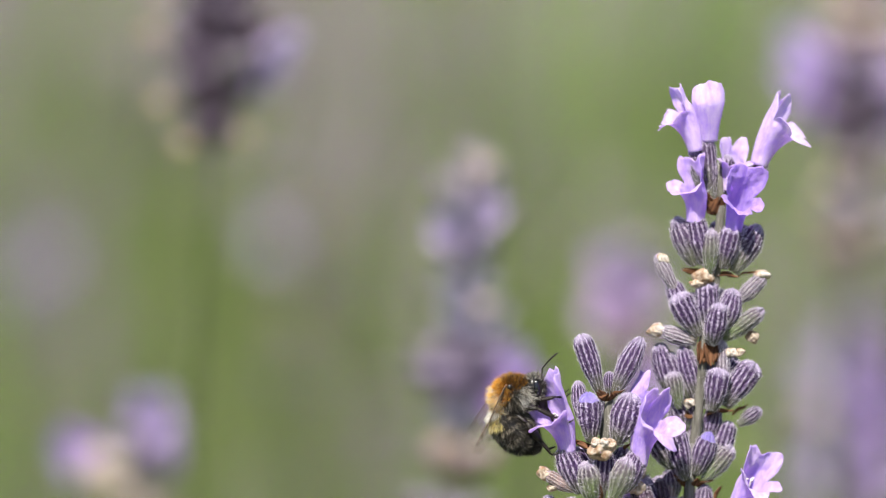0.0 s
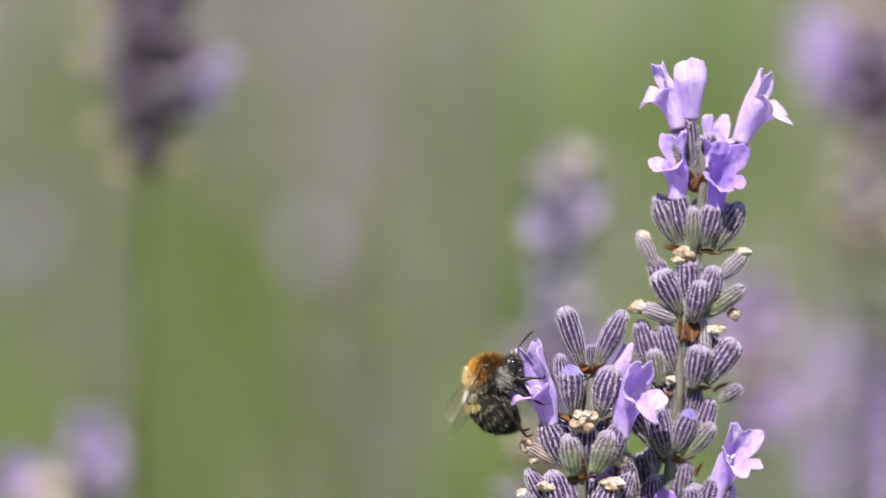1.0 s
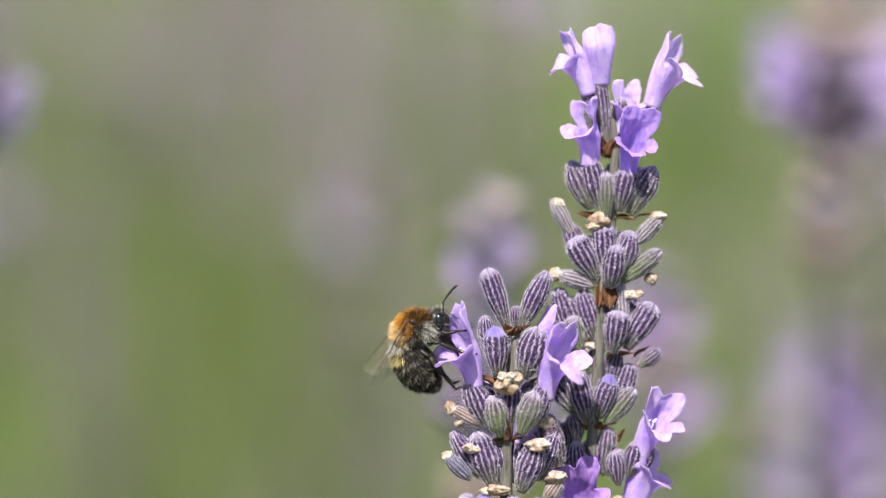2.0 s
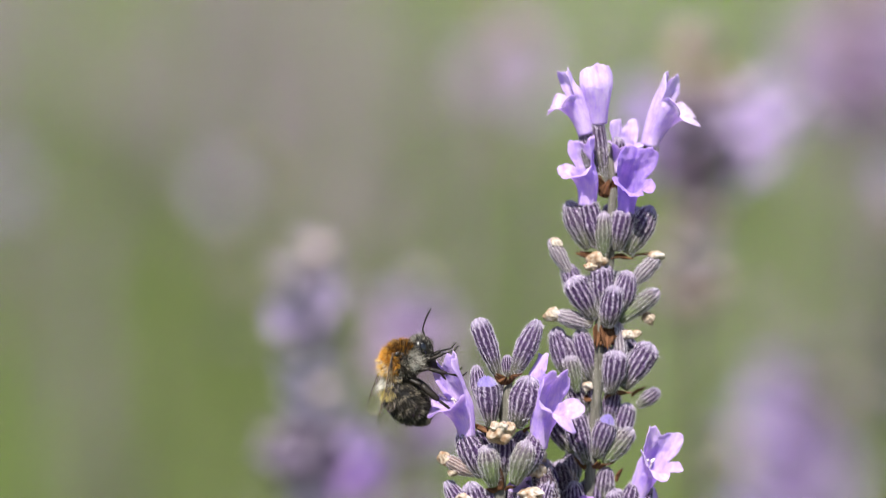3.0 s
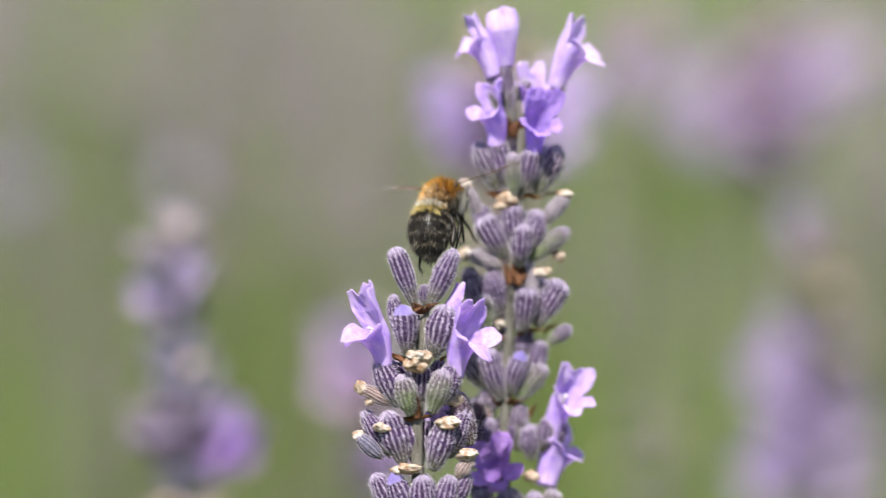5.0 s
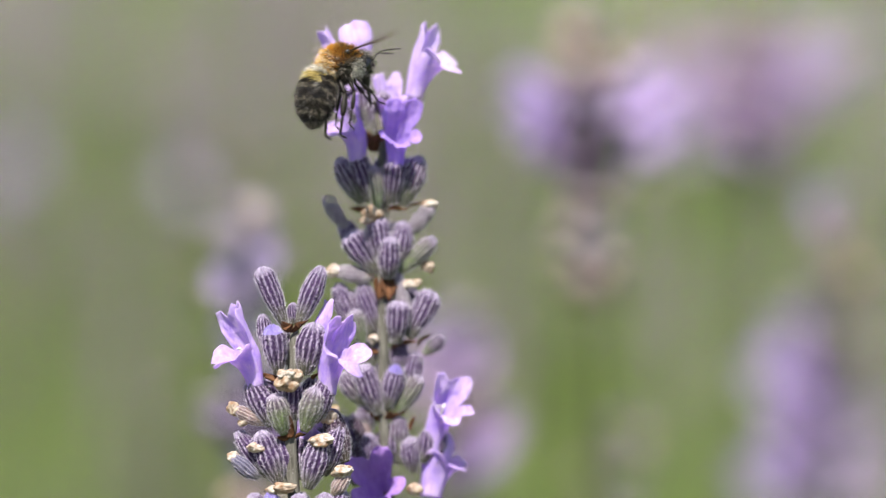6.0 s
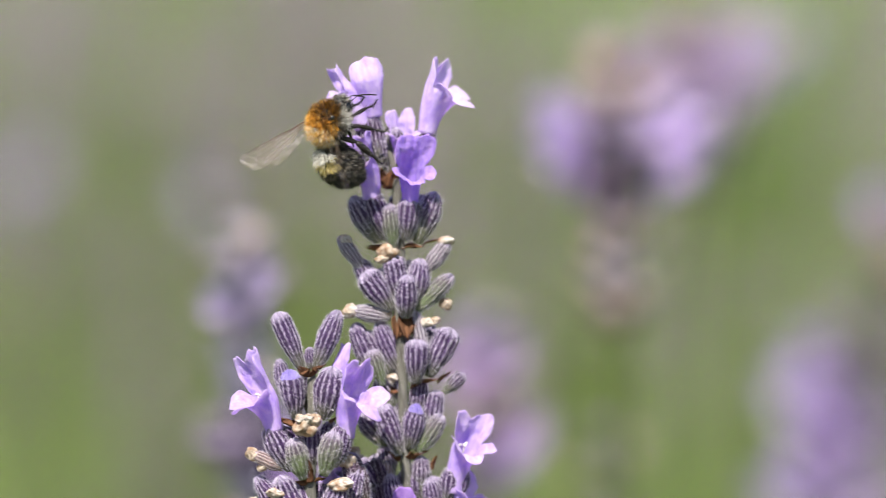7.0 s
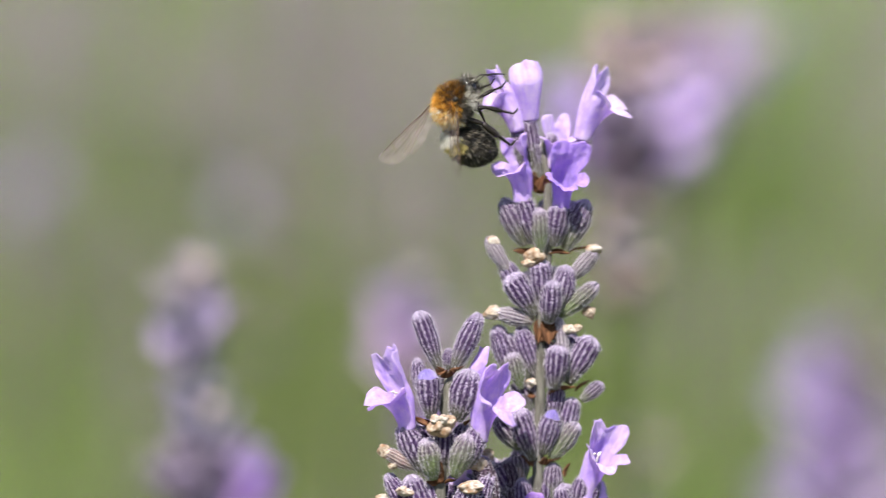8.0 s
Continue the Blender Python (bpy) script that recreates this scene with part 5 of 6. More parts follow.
def motions():
    walk(tall_sprig, [
        (0, pose(0.02920, 0.49021, 0.45074, -10.00, 1.51, -0.27)),
        (0.5, pose(0.03017, 0.48998, 0.44944, -10.11, 3.56, -0.59)),
        (1, pose(0.02700, 0.49056, 0.45275, -10.06, 1.69, -0.29)),
        (1.5, pose(0.02241, 0.49141, 0.45754, -9.94, 2.16, -0.41)),
        (1.7, pose(0.02024, 0.49169, 0.45915, -9.86, 0.37, -0.11)),
        (2.8, pose(0.01728, 0.49174, 0.45910, -9.43, -0.63, 0.06)),
        (3, pose(0.01806, 0.49160, 0.45815, -9.36, -0.35, 0.03)),
        (3.5, pose(0.01855, 0.49137, 0.45660, -9.28, -0.15, 0.04)),
        (4, pose(0.01767, 0.49162, 0.45814, -9.30, -0.58, 0.09)),
        (4.5, pose(0.01500, 0.49211, 0.46126, -9.37, 0.00, -0.03)),
        (5, pose(0.00755, 0.50092, 0.46243, -9.47, -1.51, 0.32)),
        (5.2, pose(0.00359, 0.50150, 0.46279, -9.49, -1.73, 0.45)),
        (6.3, pose(-0.01428, 0.49700, 0.46100, -9.46, -7.11, 1.87)),
        (6.5, pose(-0.01491, 0.49593, 0.46064, -9.43, -7.90, 2.05)),
        (7, pose(-0.01115, 0.49274, 0.45951, -9.36, -6.78, 1.92)),
        (7.5, pose(-0.00409, 0.49183, 0.45945, -9.31, -6.11, 1.83)),
        (8, pose(0.00410, 0.49191, 0.45923, -9.30, -2.89, 1.32)),
    ])
    walk(short_sprig, [
        (0, pose(0.01788, 0.48282, 0.44336, -10.00, 0.54, -0.10)),
        (0.5, pose(0.01832, 0.48265, 0.44255, -10.09, 2.00, -0.31)),
        (1, pose(0.01584, 0.48323, 0.44581, -10.06, 0.67, -0.11)),
        (1.5, pose(0.01117, 0.48418, 0.45103, -9.93, 0.80, -0.17)),
        (1.7, pose(0.00970, 0.48447, 0.45261, -9.86, 0.56, -0.14)),
        (2.8, pose(0.00654, 0.48444, 0.45172, -9.43, -0.79, 0.09)),
        (3, pose(0.00717, 0.48427, 0.45057, -9.36, -0.82, 0.11)),
        (3.5, pose(0.00759, 0.48404, 0.44898, -9.28, -0.87, 0.16)),
        (4, pose(0.00686, 0.48432, 0.45070, -9.30, -0.34, 0.06)),
        (4.5, pose(0.00432, 0.48490, 0.45440, -9.37, -0.00, -0.03)),
        (5, pose(-0.00276, 0.48535, 0.45724, -9.47, -1.00, 0.24)),
        (5.2, pose(-0.00677, 0.48541, 0.45772, -9.49, -1.35, 0.38)),
        (6.3, pose(-0.02363, 0.48463, 0.45429, -9.41, -4.36, 1.41)),
        (6.5, pose(-0.02410, 0.48450, 0.45355, -9.38, -4.95, 1.56)),
        (7, pose(-0.02101, 0.48427, 0.45191, -9.32, -4.25, 1.50)),
        (7.5, pose(-0.01389, 0.48434, 0.45165, -9.27, -3.16, 1.35)),
        (8, pose(-0.00672, 0.48448, 0.45192, -9.28, -0.59, 0.94)),
    ])
    walk(bumblebee, [
        (0, pose(0.00752, 0.48274, 0.44867, -4.3, -35.37, 7.19)),
        (0.5, pose(0.00783, 0.48255, 0.44771, -4.4, -35.36, 7.29)),
        (1, pose(0.00487, 0.48303, 0.45037, -4.37, -35.36, 7.25)),
        (1.5, pose(0.00067, 0.48388, 0.4551, -4.21, -35.38, 7.11)),
        (1.7, pose(-0.00093, 0.48418, 0.45674, -4.12, -35.39, 7.05)),
        (2.8, pose(-0.00432, 0.48456, 0.45849, -3.94, -47.15, 10.27)),
        (3, pose(-0.00432, 0.48445, 0.45776, -4.38, -49.1, 10.94)),
        (3.2, pose(-0.00348, 0.4845, 0.458, -5.79, -47.17, 10.19)),
        (3.5, pose(-0.00407, 0.48476, 0.45958, -5.42, -35.46, 6.7)),
        (3.6, pose(-0.00336, 0.48494, 0.46065, -0.09, -30.74, -3.82)),
        (3.8, pose(-0.00455, 0.48522, 0.46237, 12.66, -24.81, -49.48)),
        (4, pose(-0.00499, 0.48539, 0.46341, 14.55, -23.38, -47.13)),
        (4.2, pose(-0.00483, 0.48556, 0.46451, 9.74, -18.38, -48.98)),
        (4.5, pose(-0.00339, 0.4858, 0.46597, -4.59, -8.83, -4.71)),
        (4.6, pose(-0.00202, 0.48608, 0.46768, -6, -7.22, 5.28)),
        (4.8, pose(0.00023, 0.48937, 0.46916, -6.55, -4.5, 35.6)),
        (5, pose(-0.00068, 0.4931, 0.47332, -13.23, -5.61, 55.07)),
        (5.2, pose(-0.00242, 0.4949, 0.47803, -16.91, -16.69, 44.72)),
        (6.3, pose(-0.02117, 0.49247, 0.48925, -5.31, -10.49, 27.42)),
        (6.5, pose(-0.0229, 0.4911, 0.48743, 2.87, -29.93, 31.02)),
        (6.7, pose(-0.02227, 0.48882, 0.48588, 12.17, -51.09, 36.17)),
        (7, pose(-0.01941, 0.48852, 0.48391, 1.68, -63.82, 39.91)),
        (7.2, pose(-0.01742, 0.4886, 0.4843, 3.28, -62.29, 38.59)),
        (7.5, pose(-0.01306, 0.48869, 0.48452, 1.62, -65.36, 31.86)),
        (7.8, pose(-0.00809, 0.48901, 0.48601, 1.6, -65.35, 31.88)),
        (8, pose(-0.00604, 0.48905, 0.48604, 1.59, -65.34, 31.9)),
    ])
    walk(bee_bits["abdomen"], [
        (0, pose(-0.0019, 0, -0.0004, 0, -77, 0)),
        (0.5, pose(-0.0019, 0, -0.0004, 0, -77, 0)),
        (1, pose(-0.0019, 0, -0.0004, 0, -79, 0)),
        (1.5, pose(-0.0019, 0, -0.0004, 0, -79, 0)),
        (1.7, pose(-0.0019, 0, -0.0004, 0, -77, 0)),
        (2.8, pose(-0.0019, 0, -0.0004, 0, -57, 0)),
        (3, pose(-0.0019, 0, -0.0004, 0, -59, 0)),
        (3.2, pose(-0.0019, 0, -0.0004, 0, -53, 0)),
        (3.5, pose(-0.0019, 0, -0.0004, 0, -33, 0)),
        (3.6, pose(-0.0019, 0, -0.0004, 0, -29, 0)),
        (3.8, pose(-0.0019, 0, -0.0004, 0, -25, 0)),
        (4, pose(-0.0019, 0, -0.0004, 0, -23, 0)),
        (4.2, pose(-0.0019, 0, -0.0004, 0, -23, 0)),
        (4.5, pose(-0.0019, 0, -0.0004, 0, -21, 0)),
        (4.6, pose(-0.0019, 0, -0.0004, 0, -23, 0)),
        (4.8, pose(-0.0019, 0, -0.0004, 0, -31, 0)),
        (5, pose(-0.0019, 0, -0.0004, 0, -41, 0)),
        (5.2, pose(-0.0019, 0, -0.0004, 0, -49, 0)),
        (6.3, pose(-0.0019, 0, -0.0004, 0, -35, 0)),
        (6.5, pose(-0.0019, 0, -0.0007, 0, -34, 0)),
        (6.7, pose(-0.0019, 0, -0.0011, 0, -59, 0)),
        (7, pose(-0.0027, 0, -0.0010, 0, -61, 0)),
        (7.2, pose(-0.0027, 0, -0.0010, 0, -61, 0)),
        (7.5, pose(-0.0027, 0, -0.0010, 0, -67, 0)),
        (7.8, pose(-0.0027, 0, -0.0010, 0, -67, 0)),
        (8, pose(-0.0027, 0, -0.0010, 0, -67, 0)),
    ])
    walk(bee_bits["head"], [
        (0, pose(0.0018, 0, 0, 0, 36, 0)),
        (0.5, pose(0.0018, 0, 0, 0, 36, 0)),
        (1, pose(0.0018, 0, 0, 0, 34, 0)),
        (1.5, pose(0.0018, 0, 0, 0, 34, 0)),
        (1.7, pose(0.0018, 0, 0, 0, 34, 0)),
        (2.8, pose(0.0018, 0, 0, 0, 36, 0)),
        (3, pose(0.0018, 0, 0, 0, 40, 0)),
        (3.2, pose(0.0018, 0, 0, 0, 40, 0)),
        (3.5, pose(0.0018, 0, 0, 0, 34, 0)),
        (3.6, pose(0.0018, 0, 0, 0, 36, 0)),
        (3.8, pose(0.0018, 0, 0, 0, 44, 0)),
        (4, pose(0.0018, 0, 0, 0, 46, 0)),
        (4.2, pose(0.0018, 0, 0, 0, 44, 0)),
        (4.5, pose(0.0018, 0, 0, 0, 34, 0)),
        (4.6, pose(0.0018, 0, 0, 0, 36, 0)),
        (4.8, pose(0.0018, 0, 0, 0, 34, 0)),
        (5, pose(0.0018, 0, 0, 0, 36, 0)),
        (5.2, pose(0.0018, 0, 0, 0, 34, 0)),
        (6.3, pose(0.0018, 0, 0, 0, 32, 0)),
        (6.5, pose(0.0018, 0, 0, 0, 46.3, 0)),
        (6.7, pose(0.0018, 0, 0, 0, 63.2, 0)),
        (7, pose(0.0018, 0, 0, 0, 68.8, 0)),
        (7.2, pose(0.0018, 0, 0, 0, 68.8, 0)),
        (7.5, pose(0.0018, 0, 0, 0, 68.8, 0)),
        (7.8, pose(0.0018, 0, 0, 0, 68.8, 0)),
        (8, pose(0.0018, 0, 0, 0, 62.8, 0)),
    ])
    for feeler, side in bee_bits["antennae"]:
        walk(feeler, [(t, pose(0.00175, side * 0.00035, 0.00045, 0, a + 4 * side, 0)) for t, a in (
            (0, -20), (0.6, -16), (1.2, -22), (1.7, -20), (2.8, -34), (3.5, -30), (4.0, -34), (4.5, -26), (5.2, -6), (6.3, 12), (6.5, 18), (7, 28), (7.4, 24), (8, 34))])
    for i, (leg, hip, side) in enumerate(bee_bits["legs"]):
        walk(leg, leg_rows(i, hip))
    for wing, joint, side in bee_bits["wings"]:
        walk(wing, wing_rows(joint, side))
    walk(far_sprigs["M"], [
        (0, pose(0.00439, 0.64080, 0.44097, -10.01, 2.81, -0.50)),
        (0.5, pose(0.01236, 0.64089, 0.44137, -10.11, 3.90, -0.65)),
        (1, pose(0.01780, 0.64084, 0.44113, -10.09, 4.56, -0.80)),
        (1.5, pose(0.01478, 0.64061, 0.43993, -9.95, 4.11, -0.75)),
        (1.7, pose(0.01316, 0.64048, 0.43921, -9.88, 3.88, -0.72)),
        (2.8, pose(-0.01406, 0.64034, 0.43817, -9.43, 0.37, -0.10)),
        (3, pose(-0.01853, 0.64002, 0.43616, -9.36, -0.19, 0.00)),
        (3.5, pose(-0.03152, 0.63994, 0.43576, -9.29, -1.80, 0.31)),
        (4, pose(-0.03965, 0.64005, 0.43640, -9.31, -2.87, 0.47)),
        (4.5, pose(-0.04193, 0.64020, 0.43720, -9.38, -3.21, 0.50)),
        (5, pose(-0.03915, 0.64030, 0.43833, -9.48, -2.70, 0.52)),
        (5.2, pose(-0.03743, 0.64041, 0.43929, -9.49, -2.36, 0.55)),
        (6.5, pose(-0.03343, 0.64038, 0.44073, -9.34, -0.99, 0.91)),
        (7, pose(-0.03691, 0.63999, 0.43880, -9.30, -1.36, 1.03)),
        (7.5, pose(-0.04113, 0.63955, 0.43648, -9.26, -1.87, 1.13)),
        (8, pose(-0.04486, 0.63916, 0.43455, -9.29, -2.33, 1.23)),
    ])
    walk(far_sprigs["E"], [
        (0, pose(0.06579, 0.71298, 0.44722, -10.02, 3.74, -0.66)),
        (0.5, pose(0.06841, 0.71320, 0.44792, -10.11, 4.14, -0.70)),
        (1, pose(0.06831, 0.71337, 0.44917, -10.08, 4.08, -0.71)),
        (1.5, pose(0.06570, 0.71339, 0.44988, -9.95, 3.68, -0.67)),
        (1.7, pose(0.06408, 0.71335, 0.44989, -9.87, 3.45, -0.64)),
        (2.8, pose(0.04968, 0.71341, 0.45116, -9.43, 1.59, -0.31)),
        (3, pose(0.04095, 0.71276, 0.44726, -9.36, 0.49, -0.11)),
        (3.5, pose(0.02376, 0.71248, 0.44548, -9.29, -1.66, 0.29)),
        (4, pose(0.01404, 0.71244, 0.44530, -9.31, -2.94, 0.48)),
        (4.5, pose(0.00945, 0.71268, 0.44663, -9.39, -3.58, 0.56)),
        (5, pose(0.00883, 0.71295, 0.44805, -9.49, -3.50, 0.66)),
        (5.2, pose(0.00848, 0.71309, 0.44876, -9.50, -3.41, 0.73)),
        (6.3, pose(0.01808, 0.71326, 0.44850, -9.39, -1.31, 0.90)),
        (6.5, pose(0.01737, 0.71309, 0.44743, -9.34, -1.31, 0.96)),
        (7, pose(0.01756, 0.71291, 0.44619, -9.30, -1.20, 1.00)),
        (7.5, pose(0.01676, 0.71281, 0.44566, -9.26, -1.26, 1.04)),
        (8, pose(0.01837, 0.71352, 0.44975, -9.29, -1.02, 1.01)),
    ])
    walk(far_sprigs["D"], [
        (0, pose(-0.03292, 0.65479, 0.46269, -10.03, 4.10, -0.73)),
        (0.5, pose(-0.03176, 0.65463, 0.46171, -10.11, 4.32, -0.73)),
        (1, pose(-0.04273, 0.65404, 0.45838, -10.07, 2.86, -0.49)),
        (1.5, pose(-0.05734, 0.65371, 0.45660, -9.93, 0.91, -0.19)),
        (1.7, pose(-0.06336, 0.65378, 0.45701, -9.86, 0.11, -0.06)),
        (2.8, pose(-0.08399, 0.65400, 0.45907, -9.44, -2.55, 0.38)),
        (4, pose(-0.09191, 0.65387, 0.45891, -9.32, -3.51, 0.58)),
        (6.4, pose(-0.09430, 0.65264, 0.45818, -9.37, -2.76, 1.17)),
        (8, pose(-0.10154, 0.65247, 0.45908, -9.30, -3.51, 1.42)),
    ])
    walk(far_sprigs["Q"], [
        (0, pose(0.03173, 0.74699, 0.40970, -10.01, 2.82, -0.50)),
        (0.5, pose(0.03478, 0.74680, 0.40858, -10.10, 3.28, -0.54)),
        (1, pose(0.05216, 0.74603, 0.40428, -10.10, 5.47, -0.96)),
        (1.5, pose(0.04892, 0.74607, 0.40455, -9.97, 4.99, -0.90)),
        (1.7, pose(0.04597, 0.74624, 0.40548, -9.89, 4.58, -0.84)),
        (2.8, pose(0.00208, 0.74742, 0.41155, -9.43, -1.08, 0.14)),
        (3, pose(-0.00333, 0.74744, 0.41155, -9.36, -1.76, 0.26)),
        (3.5, pose(-0.01121, 0.74669, 0.40686, -9.29, -2.70, 0.46)),
        (4, pose(-0.01226, 0.74650, 0.40574, -9.31, -2.86, 0.47)),
        (4.5, pose(-0.01188, 0.74663, 0.40668, -9.38, -2.86, 0.44)),
        (5, pose(-0.01414, 0.74636, 0.40537, -9.48, -2.98, 0.57)),
        (5.2, pose(-0.01431, 0.74630, 0.40519, -9.50, -2.86, 0.64)),
        (6.3, pose(-0.00212, 0.74662, 0.40649, -9.38, -0.39, 0.75)),
        (6.5, pose(-0.00344, 0.74672, 0.40705, -9.34, -0.47, 0.82)),
        (7, pose(-0.00248, 0.74684, 0.40761, -9.30, -0.25, 0.84)),
        (7.5, pose(-0.00931, 0.74701, 0.40911, -9.26, -1.08, 1.01)),
        (8, pose(-0.01568, 0.74761, 0.41342, -9.29, -1.88, 1.15)),
    ])
    walk(far_sprigs["S"], [
        (0, pose(0.08752, 0.90045, 0.35865, -10.00, 1.02, -0.18)),
        (0.5, pose(0.08856, 0.90083, 0.36069, -10.09, 1.25, -0.18)),
        (1, pose(0.08671, 0.90008, 0.35661, -10.06, 0.95, -0.15)),
        (1.5, pose(0.08624, 0.90085, 0.36090, -9.93, 0.80, -0.17)),
        (1.7, pose(0.08532, 0.90086, 0.36090, -9.86, 0.65, -0.16)),
        (2.8, pose(0.07439, 0.90095, 0.35972, -9.43, -0.76, 0.08)),
        (3, pose(0.07359, 0.90102, 0.35971, -9.36, -0.83, 0.11)),
        (3.5, pose(0.07119, 0.90149, 0.36197, -9.29, -1.05, 0.19)),
        (4, pose(0.07602, 0.90273, 0.36969, -9.30, -0.46, 0.08)),
        (4.5, pose(0.07589, 0.90218, 0.36686, -9.37, -0.53, 0.06)),
        (5, pose(0.07431, 0.90228, 0.36698, -9.47, -0.53, 0.16)),
        (5.2, pose(0.07296, 0.90234, 0.36676, -9.48, -0.53, 0.25)),
        (6.3, pose(0.06633, 0.90332, 0.36834, -9.38, -0.31, 0.74)),
        (6.5, pose(0.06623, 0.90362, 0.36958, -9.34, -0.21, 0.78)),
        (7, pose(0.06763, 0.90321, 0.36629, -9.30, 0.09, 0.79)),
        (7.5, pose(0.06810, 0.90330, 0.36640, -9.26, 0.21, 0.80)),
        (8, pose(0.06810, 0.90328, 0.36628, -9.28, 0.24, 0.81)),
    ])
    walk(far_sprigs["L"], [
        (0, pose(-0.04644, 0.70400, 0.39626, -10.02, 3.84, -0.68)),
        (0.5, pose(-0.04499, 0.70373, 0.39520, -10.11, 4.10, -0.69)),
        (1, pose(-0.05589, 0.70312, 0.39156, -10.07, 2.65, -0.46)),
        (1.5, pose(-0.06751, 0.70290, 0.38960, -9.93, 1.08, -0.22)),
        (1.7, pose(-0.07363, 0.70313, 0.39048, -9.86, 0.27, -0.09)),
        (2.8, pose(-0.09703, 0.70462, 0.39753, -9.44, -2.76, 0.41)),
        (4, pose(-0.10116, 0.70488, 0.39912, -9.31, -3.22, 0.53)),
        (6.4, pose(-0.10636, 0.70344, 0.39833, -9.37, -2.76, 1.17)),
        (8, pose(-0.11155, 0.70335, 0.39929, -9.30, -3.22, 1.37)),
    ])
    walk(far_sprigs["W"], [
        (0, pose(0.11552, 1.01095, 0.40942, -10.04, 4.87, -0.86)),
        (1.5, pose(0.11220, 1.01085, 0.40943, -9.96, 4.38, -0.80)),
        (2.8, pose(0.10352, 1.01264, 0.42205, -9.44, 3.23, -0.58)),
        (3, pose(0.09562, 1.01262, 0.42206, -9.36, 2.24, -0.40)),
        (3.5, pose(0.07701, 1.01275, 0.42269, -9.28, -0.06, 0.02)),
        (4, pose(0.06579, 1.01249, 0.42118, -9.30, -1.55, 0.25)),
        (4.5, pose(0.06502, 1.01157, 0.41551, -9.37, -1.71, 0.25)),
        (5, pose(0.07281, 1.01104, 0.41123, -9.47, -0.48, 0.15)),
        (5.2, pose(0.07385, 1.01101, 0.41035, -9.48, -0.15, 0.18)),
        (6.3, pose(0.05748, 1.01202, 0.41337, -9.39, -1.05, 0.86)),
        (6.5, pose(0.05710, 1.01208, 0.41350, -9.34, -0.97, 0.90)),
        (7, pose(0.04333, 1.01247, 0.41678, -9.31, -2.62, 1.23)),
        (7.5, pose(0.04027, 1.01307, 0.42068, -9.27, -2.95, 1.31)),
        (8, pose(0.03811, 1.01247, 0.41703, -9.30, -3.20, 1.37)),
    ])
    walk(far_sprigs["U"], [
        (0, pose(0.08774, 0.80792, 0.40973, -10.00, 1.13, -0.20)),
        (1.5, pose(0.08814, 0.80840, 0.41276, -9.93, 1.14, -0.23)),
        (3, pose(0.08405, 0.81040, 0.42489, -9.36, 0.61, -0.13)),
        (3.5, pose(0.07985, 0.81029, 0.42388, -9.28, 0.14, -0.01)),
        (4, pose(0.07749, 0.80991, 0.42166, -9.30, -0.19, 0.03)),
        (4.5, pose(0.07174, 0.80937, 0.41862, -9.37, -0.98, 0.13)),
        (5, pose(0.06520, 0.80909, 0.41620, -9.47, -1.64, 0.35)),
        (5.2, pose(0.06348, 0.80915, 0.41599, -9.49, -1.71, 0.44)),
        (6.4, pose(0.06224, 0.81068, 0.42125, -9.36, -0.85, 0.86)),
        (7, pose(0.06819, 0.81094, 0.42166, -9.30, 0.08, 0.79)),
        (7.5, pose(0.07394, 0.81116, 0.42227, -9.26, 0.87, 0.69)),
        (8, pose(0.07783, 0.81117, 0.42186, -9.29, 1.40, 0.62)),
    ])
    walk(far_sprigs["V"], [
        (0, pose(0.06468, 0.82142, 0.37115, -10.01, 2.12, -0.37)),
        (0.5, pose(0.06721, 0.82139, 0.37095, -10.10, 2.53, -0.41)),
        (1, pose(0.06657, 0.82163, 0.37240, -10.07, 2.39, -0.41)),
        (1.5, pose(0.06299, 0.82179, 0.37321, -9.93, 1.85, -0.35)),
        (1.7, pose(0.06110, 0.82182, 0.37320, -9.86, 1.58, -0.32)),
        (2.8, pose(0.05165, 0.82210, 0.37316, -9.43, 0.36, -0.10)),
        (4, pose(0.04683, 0.82185, 0.37086, -9.30, -0.18, 0.03)),
        (5, pose(0.03740, 0.82240, 0.37461, -9.47, -1.27, 0.28)),
        (5.2, pose(0.03407, 0.82240, 0.37441, -9.49, -1.54, 0.41)),
        (6.4, pose(0.02185, 0.82267, 0.37408, -9.37, -2.08, 1.06)),
        (7, pose(0.01956, 0.82289, 0.37501, -9.31, -2.22, 1.17)),
        (7.5, pose(0.02073, 0.82271, 0.37355, -9.26, -2.02, 1.16)),
        (8, pose(0.02420, 0.82285, 0.37418, -9.29, -1.54, 1.10)),
    ])
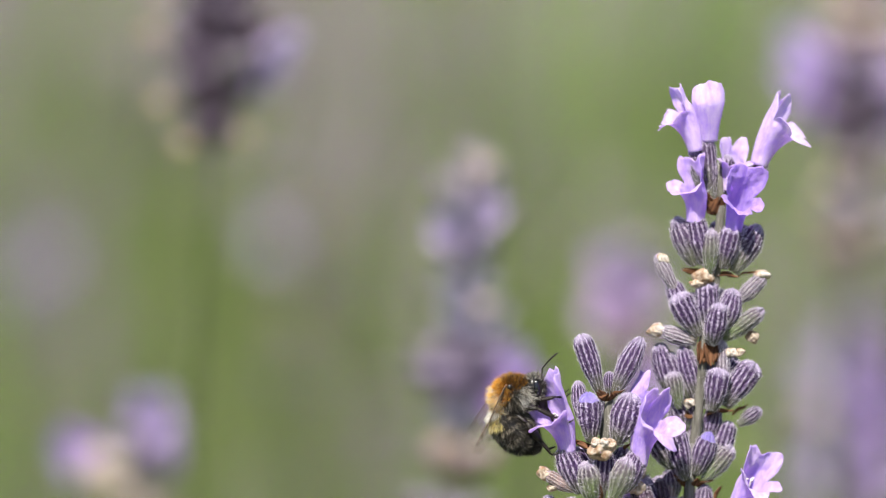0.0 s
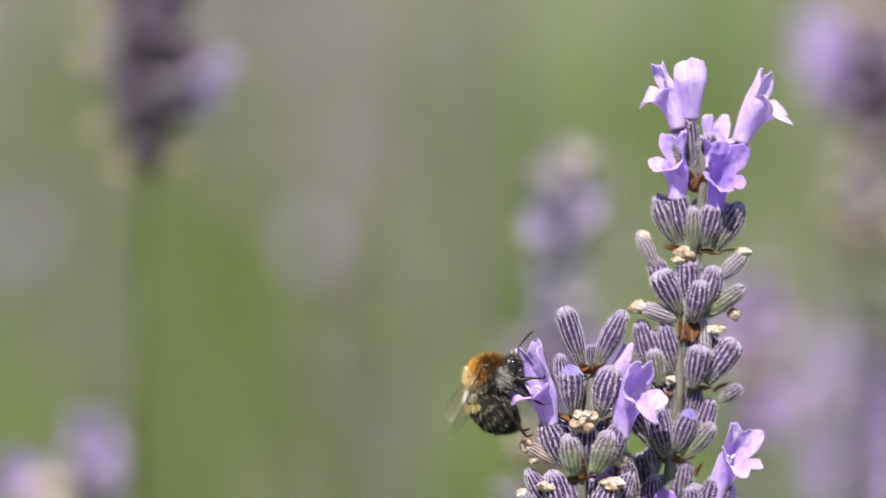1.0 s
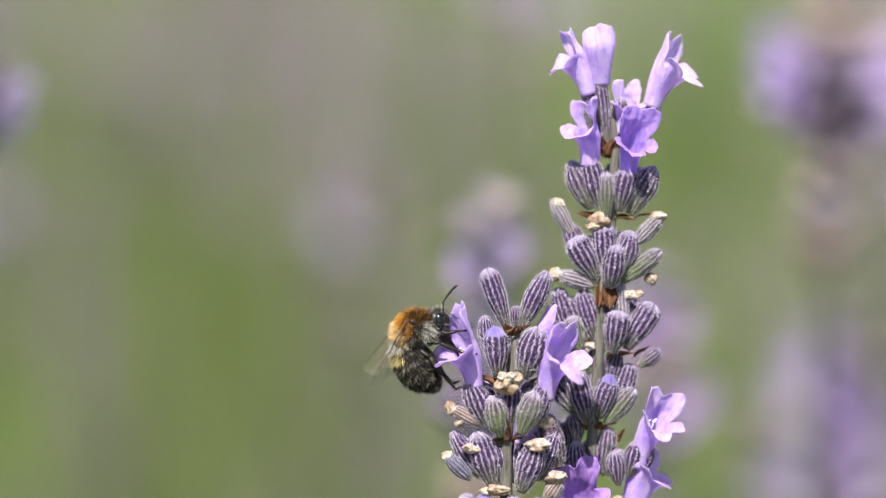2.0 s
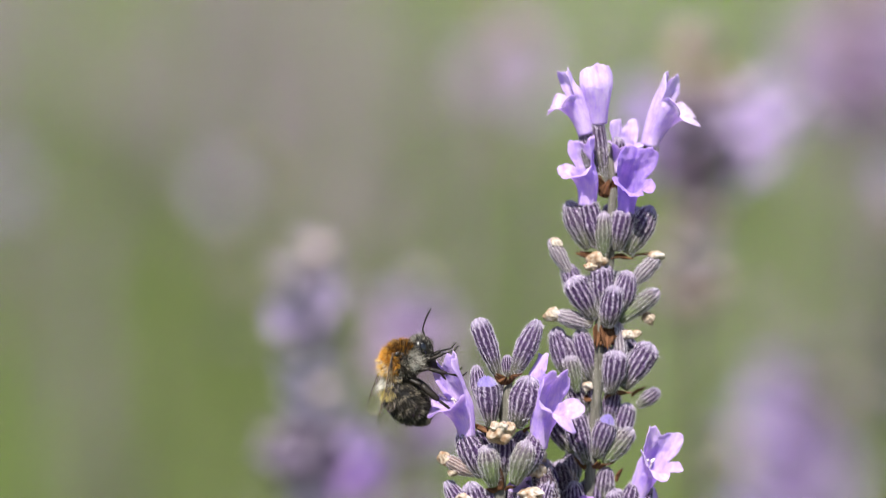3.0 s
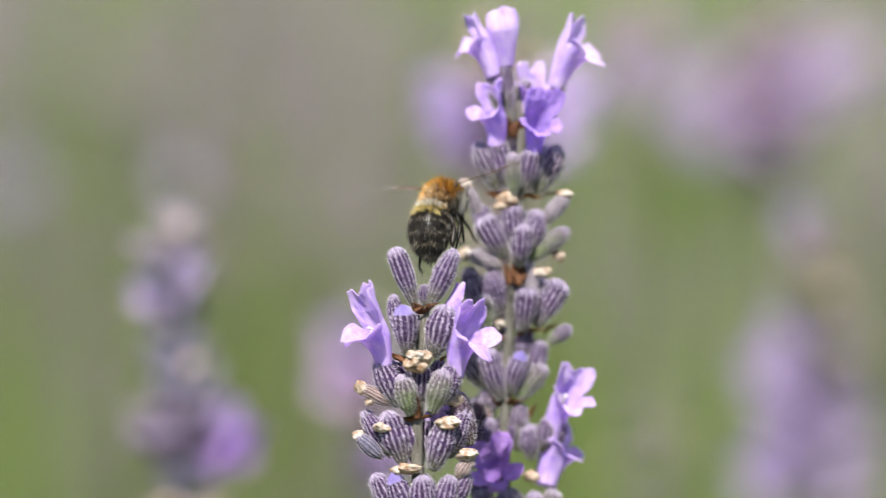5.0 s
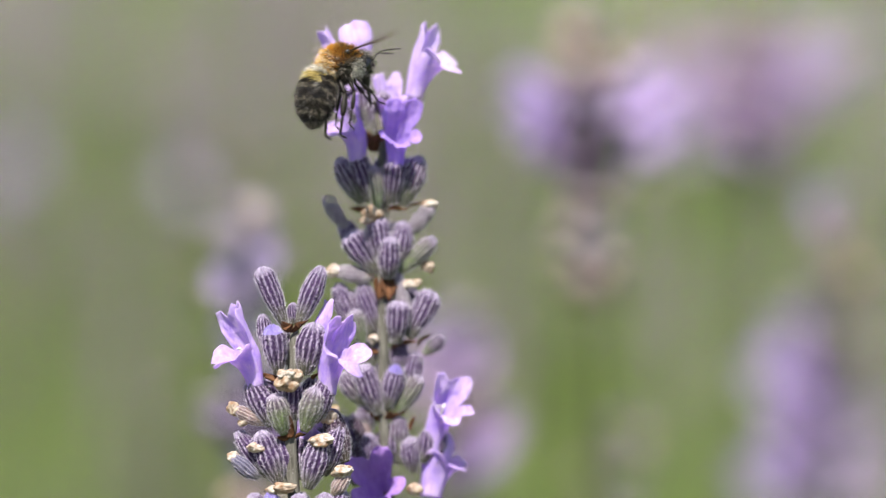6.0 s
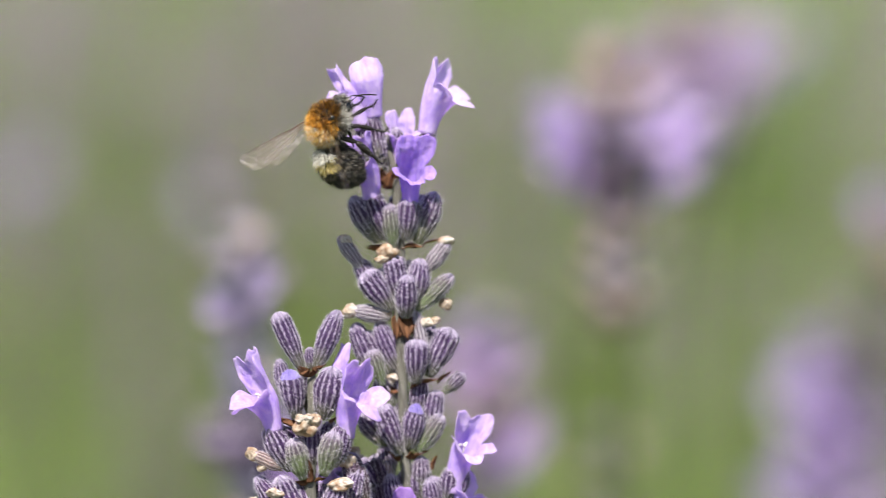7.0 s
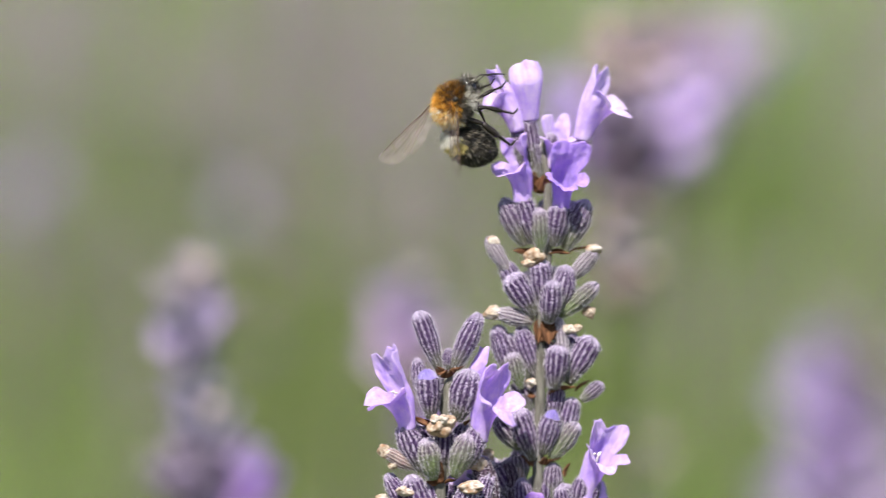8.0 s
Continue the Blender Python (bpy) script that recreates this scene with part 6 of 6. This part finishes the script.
    walk(far_sprigs["X"], [
        (0, pose(-0.03795, 1.13255, 0.35045, -10.00, 0.45, -0.08)),
        (0.5, pose(-0.03520, 1.13147, 0.34450, -10.09, 0.91, -0.12)),
        (1, pose(-0.02817, 1.13235, 0.34931, -10.06, 1.74, -0.30)),
        (1.5, pose(-0.01870, 1.13306, 0.35328, -9.94, 2.86, -0.53)),
        (1.7, pose(-0.01698, 1.13331, 0.35469, -9.87, 3.04, -0.57)),
        (2.8, pose(-0.04429, 1.13641, 0.37313, -9.43, -0.48, 0.04)),
        (3, pose(-0.05032, 1.13686, 0.37597, -9.36, -1.22, 0.17)),
        (4, pose(-0.05664, 1.13538, 0.36717, -9.30, -1.97, 0.32)),
        (5, pose(-0.06237, 1.13688, 0.37653, -9.48, -2.52, 0.49)),
        (6.4, pose(-0.07228, 1.13599, 0.37582, -9.37, -2.15, 1.07)),
        (8, pose(-0.06333, 1.13554, 0.37313, -9.28, -0.67, 0.95)),
    ])
    walk(far_sprigs["Y"], [
        (0, pose(-0.11313, 1.23022, 0.32848, -10.00, 0.81, -0.14)),
        (0.5, pose(-0.11249, 1.23063, 0.33125, -10.09, 1.01, -0.14)),
        (1, pose(-0.12125, 1.23106, 0.33340, -10.06, -0.20, 0.05)),
        (1.5, pose(-0.12813, 1.23191, 0.33771, -9.93, -1.21, 0.18)),
        (2.8, pose(-0.12470, 1.23605, 0.36237, -9.43, -0.81, 0.09)),
        (4, pose(-0.11781, 1.23613, 0.36361, -9.30, 0.20, -0.03)),
        (5, pose(-0.12248, 1.23567, 0.36144, -9.47, -0.20, 0.11)),
        (6.4, pose(-0.13483, 1.23534, 0.36839, -9.36, -0.00, 0.72)),
        (8, pose(-0.13447, 1.23458, 0.36546, -9.28, 0.40, 0.78)),
    ])
    walk(far_sprigs["Z"], [
        (0, pose(0.00604, 1.04797, 0.44664, -10.01, -2.74, 0.48)),
        (0.5, pose(0.00788, 1.04782, 0.44507, -10.09, -2.40, 0.47)),
        (1, pose(0.01234, 1.04787, 0.44560, -10.06, -1.90, 0.35)),
        (1.5, pose(0.01575, 1.04764, 0.44537, -9.93, -1.56, 0.24)),
        (1.7, pose(0.01732, 1.04687, 0.44151, -9.86, -1.39, 0.20)),
        (2.8, pose(0.02126, 1.04313, 0.42217, -9.43, -0.88, 0.10)),
        (3, pose(0.01575, 1.04266, 0.41959, -9.36, -1.56, 0.23)),
        (3.5, pose(0.01103, 1.04326, 0.42348, -9.29, -2.07, 0.35)),
        (4, pose(0.02310, 1.04386, 0.42711, -9.30, -0.54, 0.09)),
        (4.5, pose(0.03018, 1.04348, 0.42451, -9.37, 0.31, -0.08)),
        (5, pose(0.04411, 1.04246, 0.41750, -9.48, 2.34, -0.32)),
        (5.2, pose(0.04517, 1.04229, 0.41595, -9.49, 2.68, -0.29)),
        (6.4, pose(0.03895, 1.04194, 0.41169, -9.38, 3.19, 0.19)),
        (7, pose(0.03871, 1.04132, 0.40768, -9.31, 3.36, 0.25)),
        (8, pose(0.03661, 1.04179, 0.41053, -9.30, 3.19, 0.32)),
    ])


motions()
